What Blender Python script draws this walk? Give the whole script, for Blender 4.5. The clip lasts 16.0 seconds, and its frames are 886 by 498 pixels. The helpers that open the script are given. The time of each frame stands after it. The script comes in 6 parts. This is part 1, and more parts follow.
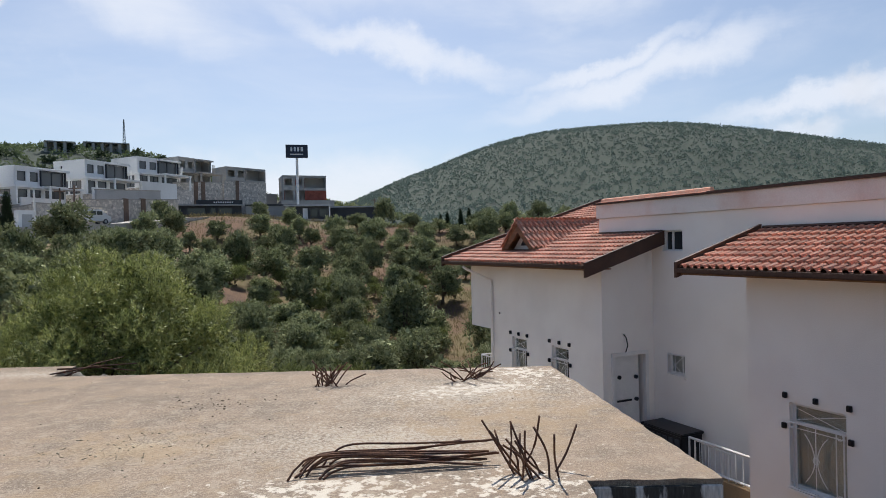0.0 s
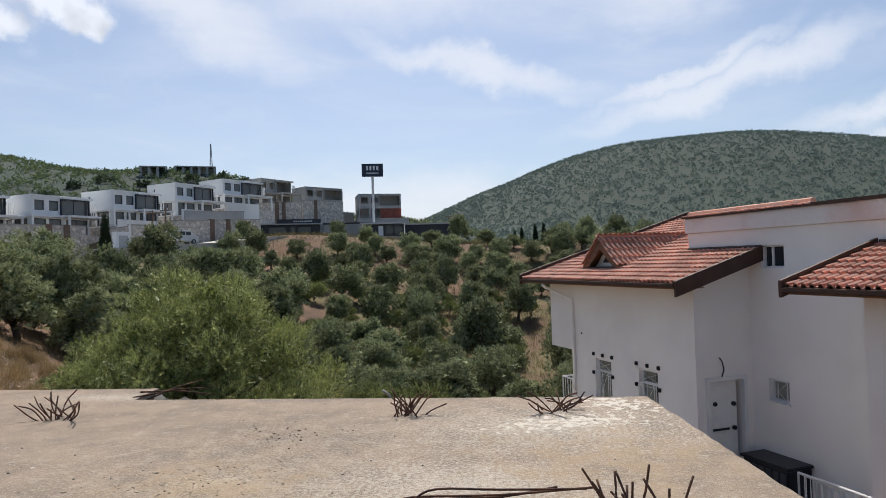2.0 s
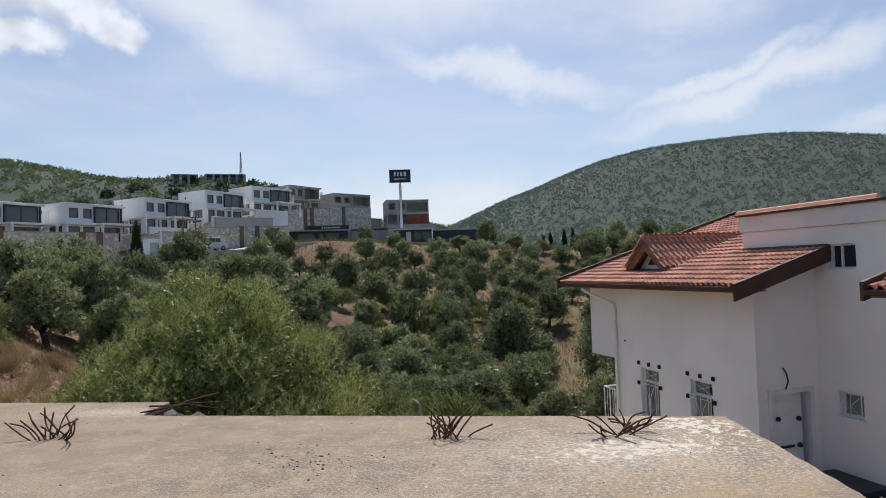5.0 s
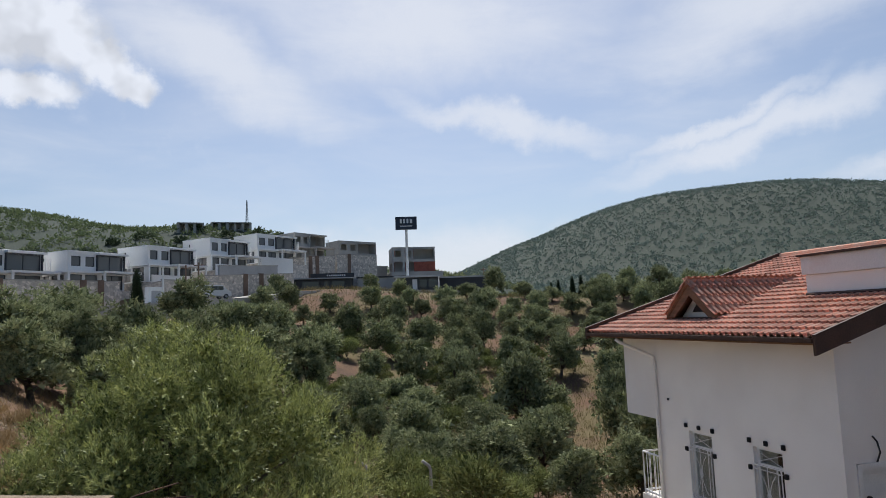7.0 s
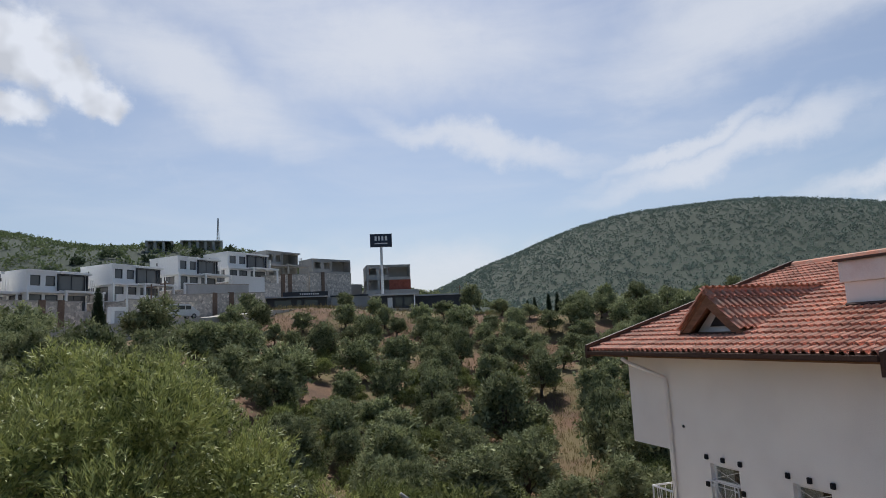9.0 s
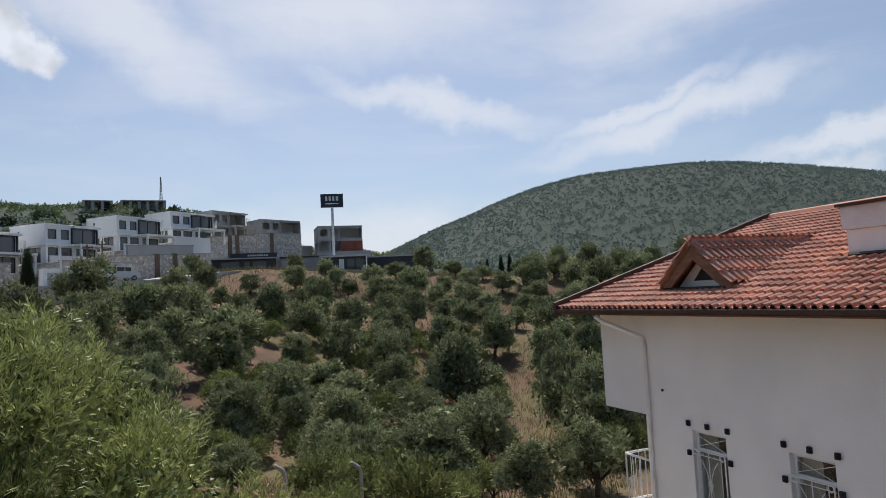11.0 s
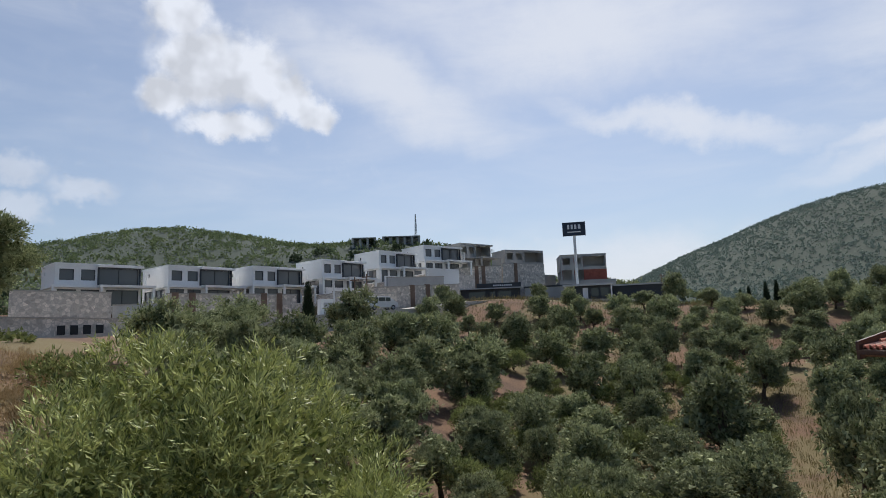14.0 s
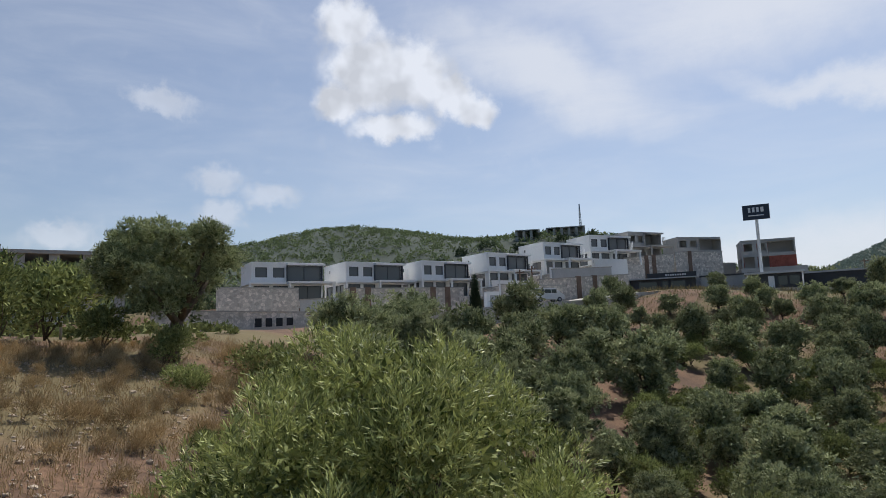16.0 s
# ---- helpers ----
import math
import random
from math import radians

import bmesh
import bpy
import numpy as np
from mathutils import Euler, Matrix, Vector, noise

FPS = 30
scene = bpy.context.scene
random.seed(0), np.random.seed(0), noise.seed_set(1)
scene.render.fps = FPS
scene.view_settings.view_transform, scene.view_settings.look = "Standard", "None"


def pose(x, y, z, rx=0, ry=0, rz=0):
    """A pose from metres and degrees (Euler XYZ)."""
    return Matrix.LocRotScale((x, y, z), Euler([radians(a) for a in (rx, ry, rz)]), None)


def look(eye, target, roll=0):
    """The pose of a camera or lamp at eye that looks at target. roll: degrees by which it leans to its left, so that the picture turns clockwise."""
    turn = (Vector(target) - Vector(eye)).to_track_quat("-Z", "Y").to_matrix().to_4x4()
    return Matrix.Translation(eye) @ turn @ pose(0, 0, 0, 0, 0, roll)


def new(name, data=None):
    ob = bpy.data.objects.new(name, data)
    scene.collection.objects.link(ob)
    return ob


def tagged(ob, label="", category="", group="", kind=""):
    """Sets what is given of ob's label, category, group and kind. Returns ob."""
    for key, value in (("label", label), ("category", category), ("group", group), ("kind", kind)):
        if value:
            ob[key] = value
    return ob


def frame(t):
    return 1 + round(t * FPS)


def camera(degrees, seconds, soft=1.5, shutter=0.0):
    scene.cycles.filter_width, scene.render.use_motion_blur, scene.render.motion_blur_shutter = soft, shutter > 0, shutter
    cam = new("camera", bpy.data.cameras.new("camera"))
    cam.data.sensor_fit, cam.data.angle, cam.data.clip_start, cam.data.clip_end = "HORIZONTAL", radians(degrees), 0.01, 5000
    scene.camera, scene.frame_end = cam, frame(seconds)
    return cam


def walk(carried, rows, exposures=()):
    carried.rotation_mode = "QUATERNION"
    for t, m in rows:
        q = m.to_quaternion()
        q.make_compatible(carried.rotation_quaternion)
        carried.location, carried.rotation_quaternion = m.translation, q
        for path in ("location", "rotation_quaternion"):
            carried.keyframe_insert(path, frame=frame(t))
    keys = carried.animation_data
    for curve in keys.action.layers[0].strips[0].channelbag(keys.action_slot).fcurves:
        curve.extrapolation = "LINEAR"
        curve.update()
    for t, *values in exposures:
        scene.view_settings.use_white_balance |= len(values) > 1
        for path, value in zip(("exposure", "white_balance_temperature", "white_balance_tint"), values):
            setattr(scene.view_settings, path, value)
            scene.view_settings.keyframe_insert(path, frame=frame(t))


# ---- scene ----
cam = camera(68.4, 16.0, soft=0.6)
METRES, EYE, TILT, LEAN, TURN = 8.0, 1.5, 0.0, 0.0, 0.0
ROWS = [
    (0.0, 0.0, 0.0, 0.0, -0.01, -0.4, 1.31),
    (0.5, -0.0095, 0.0233, -0.0035, 1.62, -0.36, 1.53),
    (1.0, -0.0121, 0.0451, 0.0021, 3.12, -0.25, 1.69),
    (1.5, -0.0124, 0.0512, 0.006, 5.88, 0.03, 1.7),
    (2.0, -0.0131, 0.0514, 0.0072, 6.49, 1.18, 1.81),
    (2.5, -0.011, 0.0501, 0.007, 6.9, 2.09, 1.93),
    (3.0, -0.01, 0.0529, 0.007, 7.3, 2.32, 1.96),
    (3.5, -0.0111, 0.0626, 0.0034, 8.35, 2.16, 2.04),
    (6.0, -0.076, 0.2696, -0.0023, 9.07, 1.78, 2.14),
    (6.5, -0.0902, 0.3252, 0.0018, 9.19, 3.97, 2.26),
    (7.0, -0.109, 0.3824, 0.0001, 9.4, 6.03, 2.16),
    (7.5, -0.1269, 0.4397, -0.0035, 9.33, 6.35, 2.33),
    (8.0, -0.1419, 0.502, -0.0006, 9.08, 6.5, 2.3),
    (8.5, -0.1603, 0.5569, -0.0015, 8.36, 6.73, 2.4),
    (9.0, -0.1667, 0.611, -0.002, 7.23, 7.57, 2.64),
    (11.5, -0.1999, 0.8507, -0.0142, 2.64, 3.59, 2.79),
    (12.0, -0.1991, 0.8851, -0.0084, 2.55, 3.56, 2.64),
    (12.5, -0.2043, 0.9116, -0.0067, 2.61, 3.94, 2.55),
    (13.0, -0.2054, 0.9248, -0.0035, 5.86, 4.98, 2.61),
    (13.5, -0.2119, 0.9319, -0.0044, 14.97, 6.78, 2.36),
    (14.0, -0.2205, 0.931, -0.0032, 24.22, 7.56, 2.19),
    (14.5, -0.2229, 0.9283, -0.0012, 30.8, 7.67, 2.25),
    (15.0, -0.2244, 0.931, 0.0003, 33.56, 7.67, 2.22),
    (15.5, -0.2258, 0.9301, -0.0001, 35.93, 7.61, 2.21),
    (16.0, -0.232, 0.9289, -0.0015, 38.64, 7.41, 2.06),
]
EXPOSURE, SKY, SUN, CLOUD = 0.0, 0.1, 4.7, 0.88
walk(cam, [(t, pose(0, 0, EYE, TILT, LEAN, TURN) @ pose(METRES * x, METRES * y, METRES * z, 90 + pitch, roll, yaw)) for t, x, y, z, yaw, pitch, roll in ROWS],
     exposures=[(t, EXPOSURE + e, 6350, 10) for t, e in ((0.0, 0.12), (3.0, 0.06), (6.5, 0.0), (9.0, -0.15), (11.5, -0.03), (12.5, 0.02), (14.0, -0.05), (16.0, -0.08))])

# ---- light ----
SUN_AZ, SUN_EL = -10.0, 55.0          # degrees right of +y, above the horizon
sun_way = Vector((math.sin(radians(SUN_AZ)) * math.cos(radians(SUN_EL)), math.cos(radians(SUN_AZ)) * math.cos(radians(SUN_EL)), math.sin(radians(SUN_EL))))
world = bpy.data.worlds.new("sky")
scene.world = world
world.use_nodes = True
wn = world.node_tree
sky = wn.nodes.new("ShaderNodeTexSky")
sky.sky_type, sky.sun_disc = "NISHITA", False
sky.sun_elevation, sky.sun_rotation = radians(SUN_EL), radians(SUN_AZ)
sky.air_density, sky.dust_density, sky.ozone_density = 1.0, 1.25, 3.2
wn.links.new(sky.outputs[0], wn.nodes["Background"].inputs[0])
wn.nodes["Background"].inputs[1].default_value = SKY
sun_data = bpy.data.lights.new("sun", "SUN")
sun_data.energy, sun_data.angle, sun_data.color = SUN, radians(0.6), (1.0, 0.95, 0.87)
sun = new("sun", sun_data)
sun.matrix_world = look(sun_way * 100, (0, 0, 0))


# ---- materials ----
def mat(name, colour, rough=0.8, metal=0.0, vary=0.25, scale=3.0, fine=40.0, bump=0.3, second=None, spec=0.3, per=0.0, stretch=(1, 1, 1), deep=0.02, patch=(0.42, 0.62)):
    """A surface with stains and grain: colour, drifting to the second colour in patches, with fine grain and relief."""
    m = bpy.data.materials.new(name)
    m.use_nodes = True
    n, l = m.node_tree.nodes, m.node_tree.links
    b = n["Principled BSDF"]
    b.inputs["Roughness"].default_value, b.inputs["Metallic"].default_value = rough, metal
    b.inputs["Specular IOR Level"].default_value = spec
    tc = n.new("ShaderNodeTexCoord")
    mp = n.new("ShaderNodeMapping")
    mp.inputs["Scale"].default_value = stretch
    l.new(tc.outputs["Object"], mp.inputs[0])
    big, small = n.new("ShaderNodeTexNoise"), n.new("ShaderNodeTexNoise")
    for t, s, d in ((big, scale, 5.0), (small, fine, 3.0)):
        l.new(mp.outputs[0], t.inputs["Vector"])
        t.inputs["Scale"].default_value, t.inputs["Detail"].default_value = s, d
    ramp = n.new("ShaderNodeValToRGB")
    ramp.color_ramp.elements[0].position, ramp.color_ramp.elements[1].position = patch
    c2 = second or tuple(c * (1 - vary) for c in colour)
    ramp.color_ramp.elements[0].color, ramp.color_ramp.elements[1].color = (*colour, 1), (*c2, 1)
    l.new(big.outputs[0], ramp.inputs[0])
    mul = n.new("ShaderNodeMix")
    mul.data_type, mul.blend_type = "RGBA", "MULTIPLY"
    mul.inputs[0].default_value = 1.0
    l.new(ramp.outputs[0], mul.inputs[6])
    gr = n.new("ShaderNodeMapRange")
    gr.inputs["To Min"].default_value, gr.inputs["To Max"].default_value = 1 - vary, 1 + vary * 0.6
    gr.inputs["From Min"].default_value, gr.inputs["From Max"].default_value = 0.3, 0.7
    l.new(small.outputs[0], gr.inputs[0])
    out = gr.outputs[0]
    if per:
        oi = n.new("ShaderNodeObjectInfo")
        pr = n.new("ShaderNodeMapRange")
        pr.inputs["To Min"].default_value, pr.inputs["To Max"].default_value = 1 - per, 1 + per
        l.new(oi.outputs["Random"], pr.inputs[0])
        pm = n.new("ShaderNodeMath")
        pm.operation = "MULTIPLY"
        l.new(out, pm.inputs[0])
        l.new(pr.outputs[0], pm.inputs[1])
        out = pm.outputs[0]
    l.new(out, mul.inputs[7])
    l.new(mul.outputs[2], b.inputs["Base Color"])
    if bump:
        bp = n.new("ShaderNodeBump")
        bp.inputs["Strength"].default_value, bp.inputs["Distance"].default_value = bump, deep
        l.new(small.outputs[0], bp.inputs["Height"])
        l.new(bp.outputs[0], b.inputs["Normal"])
    return m


def leaf_mat(name, colour, second, scale=1.2, shine=0.5, gloss=0.3):
    """Leaves: colour varied leaf by leaf and in large patches, with light through the blade."""
    m = bpy.data.materials.new(name)
    m.use_nodes = True
    n, l = m.node_tree.nodes, m.node_tree.links
    b = n["Principled BSDF"]
    b.inputs["Roughness"].default_value = shine
    b.inputs["Specular IOR Level"].default_value = gloss
    geo = n.new("ShaderNodeNewGeometry")
    oi = n.new("ShaderNodeObjectInfo")
    tc = n.new("ShaderNodeTexCoord")
    noi = n.new("ShaderNodeTexNoise")
    noi.inputs["Scale"].default_value = scale
    l.new(tc.outputs["Object"], noi.inputs["Vector"])
    add = n.new("ShaderNodeMath")
    add.operation = "MULTIPLY_ADD"
    add.inputs[1].default_value = 0.6
    l.new(geo.outputs["Random Per Island"], add.inputs[0])
    l.new(noi.outputs[0], add.inputs[2])
    ramp = n.new("ShaderNodeValToRGB")
    ramp.color_ramp.elements[0].position, ramp.color_ramp.elements[1].position = 0.45, 1.05
    ramp.color_ramp.elements[0].color, ramp.color_ramp.elements[1].color = (*colour, 1), (*second, 1)
    l.new(add.outputs[0], ramp.inputs[0])
    hs = n.new("ShaderNodeMix")
    hs.data_type, hs.blend_type = "RGBA", "MULTIPLY"
    hs.inputs[0].default_value = 1.0
    pr = n.new("ShaderNodeMapRange")
    pr.inputs["To Min"].default_value, pr.inputs["To Max"].default_value = 0.75, 1.25
    l.new(oi.outputs["Random"], pr.inputs[0])
    l.new(ramp.outputs[0], hs.inputs[6])
    l.new(pr.outputs[0], hs.inputs[7])
    l.new(hs.outputs[2], b.inputs["Base Color"])
    tr = n.new("ShaderNodeBsdfTranslucent")
    l.new(hs.outputs[2], tr.inputs[0])
    mx = n.new("ShaderNodeMixShader")
    mx.inputs[0].default_value = 0.18
    l.new(b.outputs[0], mx.inputs[1])
    l.new(tr.outputs[0], mx.inputs[2])
    l.new(mx.outputs[0], n["Material Output"].inputs[0])
    return m


M_PLASTER = mat("white_plaster", (0.90, 0.868, 0.825), 0.9, vary=0.05, scale=0.7, fine=60, bump=0.15, second=(0.84, 0.805, 0.765), spec=0.15)
M_PINK = mat("weathered_plaster", (0.80, 0.77, 0.74), 0.9, vary=0.06, scale=0.9, fine=50, bump=0.15, second=(0.70, 0.55, 0.49), spec=0.15, patch=(0.5, 0.7))
M_TILE = mat("clay_tile", (0.55, 0.24, 0.16), 0.75, vary=0.25, scale=6, fine=50, bump=0.25, second=(0.47, 0.28, 0.21), per=0.28)
M_BROWN = mat("brown_fascia", (0.085, 0.045, 0.032), 0.5, vary=0.2, scale=2, fine=40, bump=0.1)
M_WOOD = mat("stained_wood", (0.26, 0.14, 0.08), 0.6, vary=0.25, scale=3, fine=30, bump=0.2, stretch=(1, 6, 6))
M_PAVE = mat("courtyard_concrete", (0.50, 0.45, 0.38), 0.95, vary=0.15, scale=1.2, fine=40, bump=0.2)
M_CONC = mat("raw_concrete", (0.40, 0.37, 0.33), 0.95, vary=0.18, scale=1.2, fine=70, bump=0.5, second=(0.33, 0.30, 0.27))
M_FAR_CONC = mat("site_concrete", (0.44, 0.425, 0.40), 0.95, vary=0.1, scale=0.5, fine=8, bump=0.0)
M_VILLA = mat("villa_render", (0.85, 0.85, 0.84), 0.85, vary=0.04, scale=0.2, fine=4, bump=0.0, spec=0.2)
# near-black for the vent and for the shade of rooms behind windows
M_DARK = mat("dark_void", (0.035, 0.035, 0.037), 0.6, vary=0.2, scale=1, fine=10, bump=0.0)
M_CHAR = mat("charcoal_cladding", (0.05, 0.055, 0.065), 0.5, vary=0.15, scale=1, fine=10, bump=0.0)
M_NAVY = mat("navy_sign", (0.03, 0.042, 0.07), 0.4, vary=0.1, scale=1, fine=10, bump=0.0)
M_STEELW = mat("white_painted_steel", (0.78, 0.78, 0.77), 0.45, vary=0.06, scale=4, fine=40, bump=0.05)
M_BLACK = mat("black_plate", (0.02, 0.02, 0.025), 0.4, vary=0.2, scale=4, fine=30, bump=0.1)
M_LIME = mat("peeling_limewash", (0.60, 0.59, 0.56), 0.95, vary=0.25, scale=9, fine=60, bump=0.5, second=(0.06, 0.06, 0.055), stretch=(1, 1, 0.25), patch=(0.47, 0.53))
M_OCHRE = mat("ochre_plinth", (0.36, 0.25, 0.14), 0.9, vary=0.15, scale=2, fine=40, bump=0.2)
M_RUST = mat("rusty_rebar", (0.15, 0.075, 0.045), 0.85, metal=0.2, vary=0.35, scale=8, fine=90, bump=0.5, second=(0.09, 0.05, 0.04), deep=0.004)
M_STONE = mat("rubble_stone", (0.44, 0.405, 0.35), 0.95, vary=0.25, scale=0.6, fine=6, bump=0.0, per=0.3)


def rubble_mat():
    """Rubble masonry too far off for single stones: cells of stone in pale mortar."""
    m = mat("rubble_masonry", (0.62, 0.56, 0.50), 0.95, vary=0.2, scale=0.5, fine=5, bump=0.0, second=(0.53, 0.48, 0.43))
    n, l = m.node_tree.nodes, m.node_tree.links
    b = n["Principled BSDF"]
    old = b.inputs["Base Color"].links[0].from_socket
    tc = [k for k in n if k.bl_idname == "ShaderNodeTexCoord"][0]
    cell, edge = n.new("ShaderNodeTexVoronoi"), n.new("ShaderNodeTexVoronoi")
    edge.feature = "DISTANCE_TO_EDGE"
    for v in (cell, edge):
        v.inputs["Scale"].default_value = 2.4
        l.new(tc.outputs["Object"], v.inputs["Vector"])
    mr = n.new("ShaderNodeMapRange")
    mr.inputs["To Min"].default_value, mr.inputs["To Max"].default_value = 0.6, 1.45
    l.new(cell.outputs["Color"], mr.inputs[0])
    mul = n.new("ShaderNodeMix")
    mul.data_type, mul.blend_type = "RGBA", "MULTIPLY"
    mul.inputs[0].default_value = 1.0
    l.new(old, mul.inputs[6])
    l.new(mr.outputs[0], mul.inputs[7])
    er = n.new("ShaderNodeMapRange")
    er.inputs["From Min"].default_value, er.inputs["From Max"].default_value = 0.02, 0.08
    l.new(edge.outputs["Distance"], er.inputs[0])
    mx = n.new("ShaderNodeMix")
    mx.data_type = "RGBA"
    mx.inputs[6].default_value = (0.46, 0.43, 0.39, 1)
    l.new(er.outputs[0], mx.inputs[0])
    l.new(mul.outputs[2], mx.inputs[7])
    l.new(mx.outputs[2], b.inputs["Base Color"])
    return m


M_RUBBLE = rubble_mat()
M_PILLAR = mat("brown_pillar", (0.22, 0.15, 0.115), 0.9, vary=0.2, scale=1, fine=6, bump=0.0)
M_MORTAR = mat("wall_mortar", (0.42, 0.40, 0.37), 0.95, vary=0.15, scale=0.4, fine=2, bump=0.0)
M_BARK = mat("olive_bark", (0.13, 0.10, 0.075), 0.95, vary=0.3, scale=6, fine=30, bump=0.6)
M_RED = mat("red_brick", (0.33, 0.10, 0.07), 0.9, vary=0.2, scale=1, fine=6, bump=0.0)
M_GREY = mat("grey_panel", (0.45, 0.46, 0.47), 0.6, vary=0.1, scale=0.5, fine=6, bump=0.0)
M_ROAD = mat("pale_road", (0.50, 0.47, 0.43), 0.95, vary=0.12, scale=0.3, fine=4, bump=0.0)
M_GALV = mat("galvanised_steel", (0.42, 0.43, 0.44), 0.5, metal=0.6, vary=0.15, scale=3, fine=30, bump=0.1)
M_LETTER = mat("pale_lettering", (0.75, 0.77, 0.80), 0.5, vary=0.05, scale=3, fine=30, bump=0.0)
M_LEAF_BUSH = leaf_mat("bush_leaf", (0.042, 0.066, 0.015), (0.41, 0.435, 0.155), 1.6, 0.5, 0.25)
M_LEAF_OLIVE = leaf_mat("olive_leaf", (0.075, 0.098, 0.042), (0.37, 0.39, 0.215), 0.8, 0.8, 0.08)
M_LEAF_DARK = leaf_mat("cypress_leaf", (0.025, 0.045, 0.025), (0.05, 0.075, 0.04))
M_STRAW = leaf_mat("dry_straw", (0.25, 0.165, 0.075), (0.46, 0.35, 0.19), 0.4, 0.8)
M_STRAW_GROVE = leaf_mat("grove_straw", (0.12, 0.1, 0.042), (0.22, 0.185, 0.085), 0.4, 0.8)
M_LEAF_SHRUB = leaf_mat("shrub_leaf", (0.078, 0.1, 0.034), (0.33, 0.355, 0.14), 0.9, 0.8, 0.08)
M_LEAF_WOOD = leaf_mat("wood_leaf", (0.045, 0.065, 0.035), (0.11, 0.14, 0.08), 0.1, 0.9, 0.05)
M_LEAF_BIG = leaf_mat("big_olive_leaf", (0.075, 0.1, 0.042), (0.33, 0.36, 0.19), 0.8, 0.75, 0.1)
# pale blue-grey green: the distance haze is mixed into the leaf colour
M_LEAF_SCRUB_HAZE = leaf_mat("hazy_scrub_leaf", (0.12, 0.16, 0.138), (0.21, 0.255, 0.218), 0.02, 0.9, 0.05)
M_LEAF_RIDGE = leaf_mat("ridge_leaf", (0.085, 0.115, 0.055), (0.19, 0.225, 0.11), 0.02, 0.9, 0.05)


def glass_mat(name, tint, rough=0.03):
    m = bpy.data.materials.new(name)
    m.use_nodes = True
    b = m.node_tree.nodes["Principled BSDF"]
    b.inputs["Base Color"].default_value = (*tint, 1)
    b.inputs["Roughness"].default_value = rough
    b.inputs["Specular IOR Level"].default_value = 0.6
    return m


M_PANE = glass_mat("dark_window_glass", (0.03, 0.035, 0.04))
M_VILLA_PANE = glass_mat("grey_villa_glass", (0.11, 0.11, 0.115), 0.08)
M_CURTAIN = mat("pale_curtain", (0.62, 0.60, 0.55), 0.9, vary=0.1, scale=2, fine=14, bump=0.3, stretch=(8, 8, 0.5))


def clear_mat():
    m = bpy.data.materials.new("window_glass")
    m.use_nodes = True
    n, l = m.node_tree.nodes, m.node_tree.links
    n.remove(n["Principled BSDF"])
    tr, gl, mx = n.new("ShaderNodeBsdfTransparent"), n.new("ShaderNodeBsdfGlossy"), n.new("ShaderNodeMixShader")
    tr.inputs[0].default_value = (0.85, 0.88, 0.87, 1)
    gl.inputs["Roughness"].default_value = 0.03
    mx.inputs[0].default_value = 0.10
    l.new(tr.outputs[0], mx.inputs[1])
    l.new(gl.outputs[0], mx.inputs[2])
    l.new(mx.outputs[0], n["Material Output"].inputs[0])
    return m


M_CLEAR = clear_mat()


# ---- mesh helpers ----
def box(bm, lo, hi, m=None):
    vs = [bm.verts.new((x, y, z)) for x in (lo[0], hi[0]) for y in (lo[1], hi[1]) for z in (lo[2], hi[2])]
    if m is not None:
        for v in vs:
            v.co = m @ v.co
    for f in ((0, 1, 3, 2), (4, 6, 7, 5), (0, 4, 5, 1), (2, 3, 7, 6), (0, 2, 6, 4), (1, 5, 7, 3)):
        bm.faces.new([vs[i] for i in f])
    return vs


def rod(bm, points, radius, sides=6):
    """A bent round bar through the points; radius may be one number or one a point."""
    points = [Vector(p) for p in points]
    radii = radius if isinstance(radius, (list, tuple)) else [radius] * len(points)
    rings = []
    for i, p in enumerate(points):
        way = (points[min(i + 1, len(points) - 1)] - points[max(i - 1, 0)]).normalized()
        side = way.cross(Vector((0, 0, 1)) if abs(way.z) < 0.9 else Vector((1, 0, 0))).normalized()
        up = side.cross(way)
        rings.append([bm.verts.new(p + radii[i] * (math.cos(a) * side + math.sin(a) * up)) for a in (2 * math.pi * k / sides for k in range(sides))])
    for a, b in zip(rings, rings[1:]):
        for k in range(sides):
            bm.faces.new((a[k], a[(k + 1) % sides], b[(k + 1) % sides], b[k]))
    bm.faces.new(rings[0][::-1])
    bm.faces.new(rings[-1])


def mesh_of(name, bm, material, smooth=False, bevel=0.0):
    if bevel:
        bmesh.ops.bevel(bm, geom=bm.edges[:], offset=bevel, segments=2, affect="EDGES", clamp_overlap=True)
    bmesh.ops.recalc_face_normals(bm, faces=bm.faces[:])
    me = bpy.data.meshes.new(name)
    bm.to_mesh(me)
    bm.free()
    me.materials.append(material)
    if smooth:
        me.polygons.foreach_set("use_smooth", [True] * len(me.polygons))
    return me


def part(name, bm, material, parent=None, label="", smooth=False, bevel=0.0):
    ob = new(name, mesh_of(name, bm, material, smooth, bevel))
    if parent is not None:
        ob.parent = parent
    return tagged(ob, label) if label else ob


def thing(name, m, label, category, group="", kind=""):
    ob = new(name)
    ob.matrix_world = m
    ob.empty_display_size = 0.2
    return tagged(ob, label, category, group, kind)


def boxes(name, spans, material, parent=None, label="", bevel=0.0, m=None):
    bm = bmesh.new()
    for lo, hi in spans:
        box(bm, lo, hi, m)
    return part(name, bm, material, parent, label, bevel=bevel)


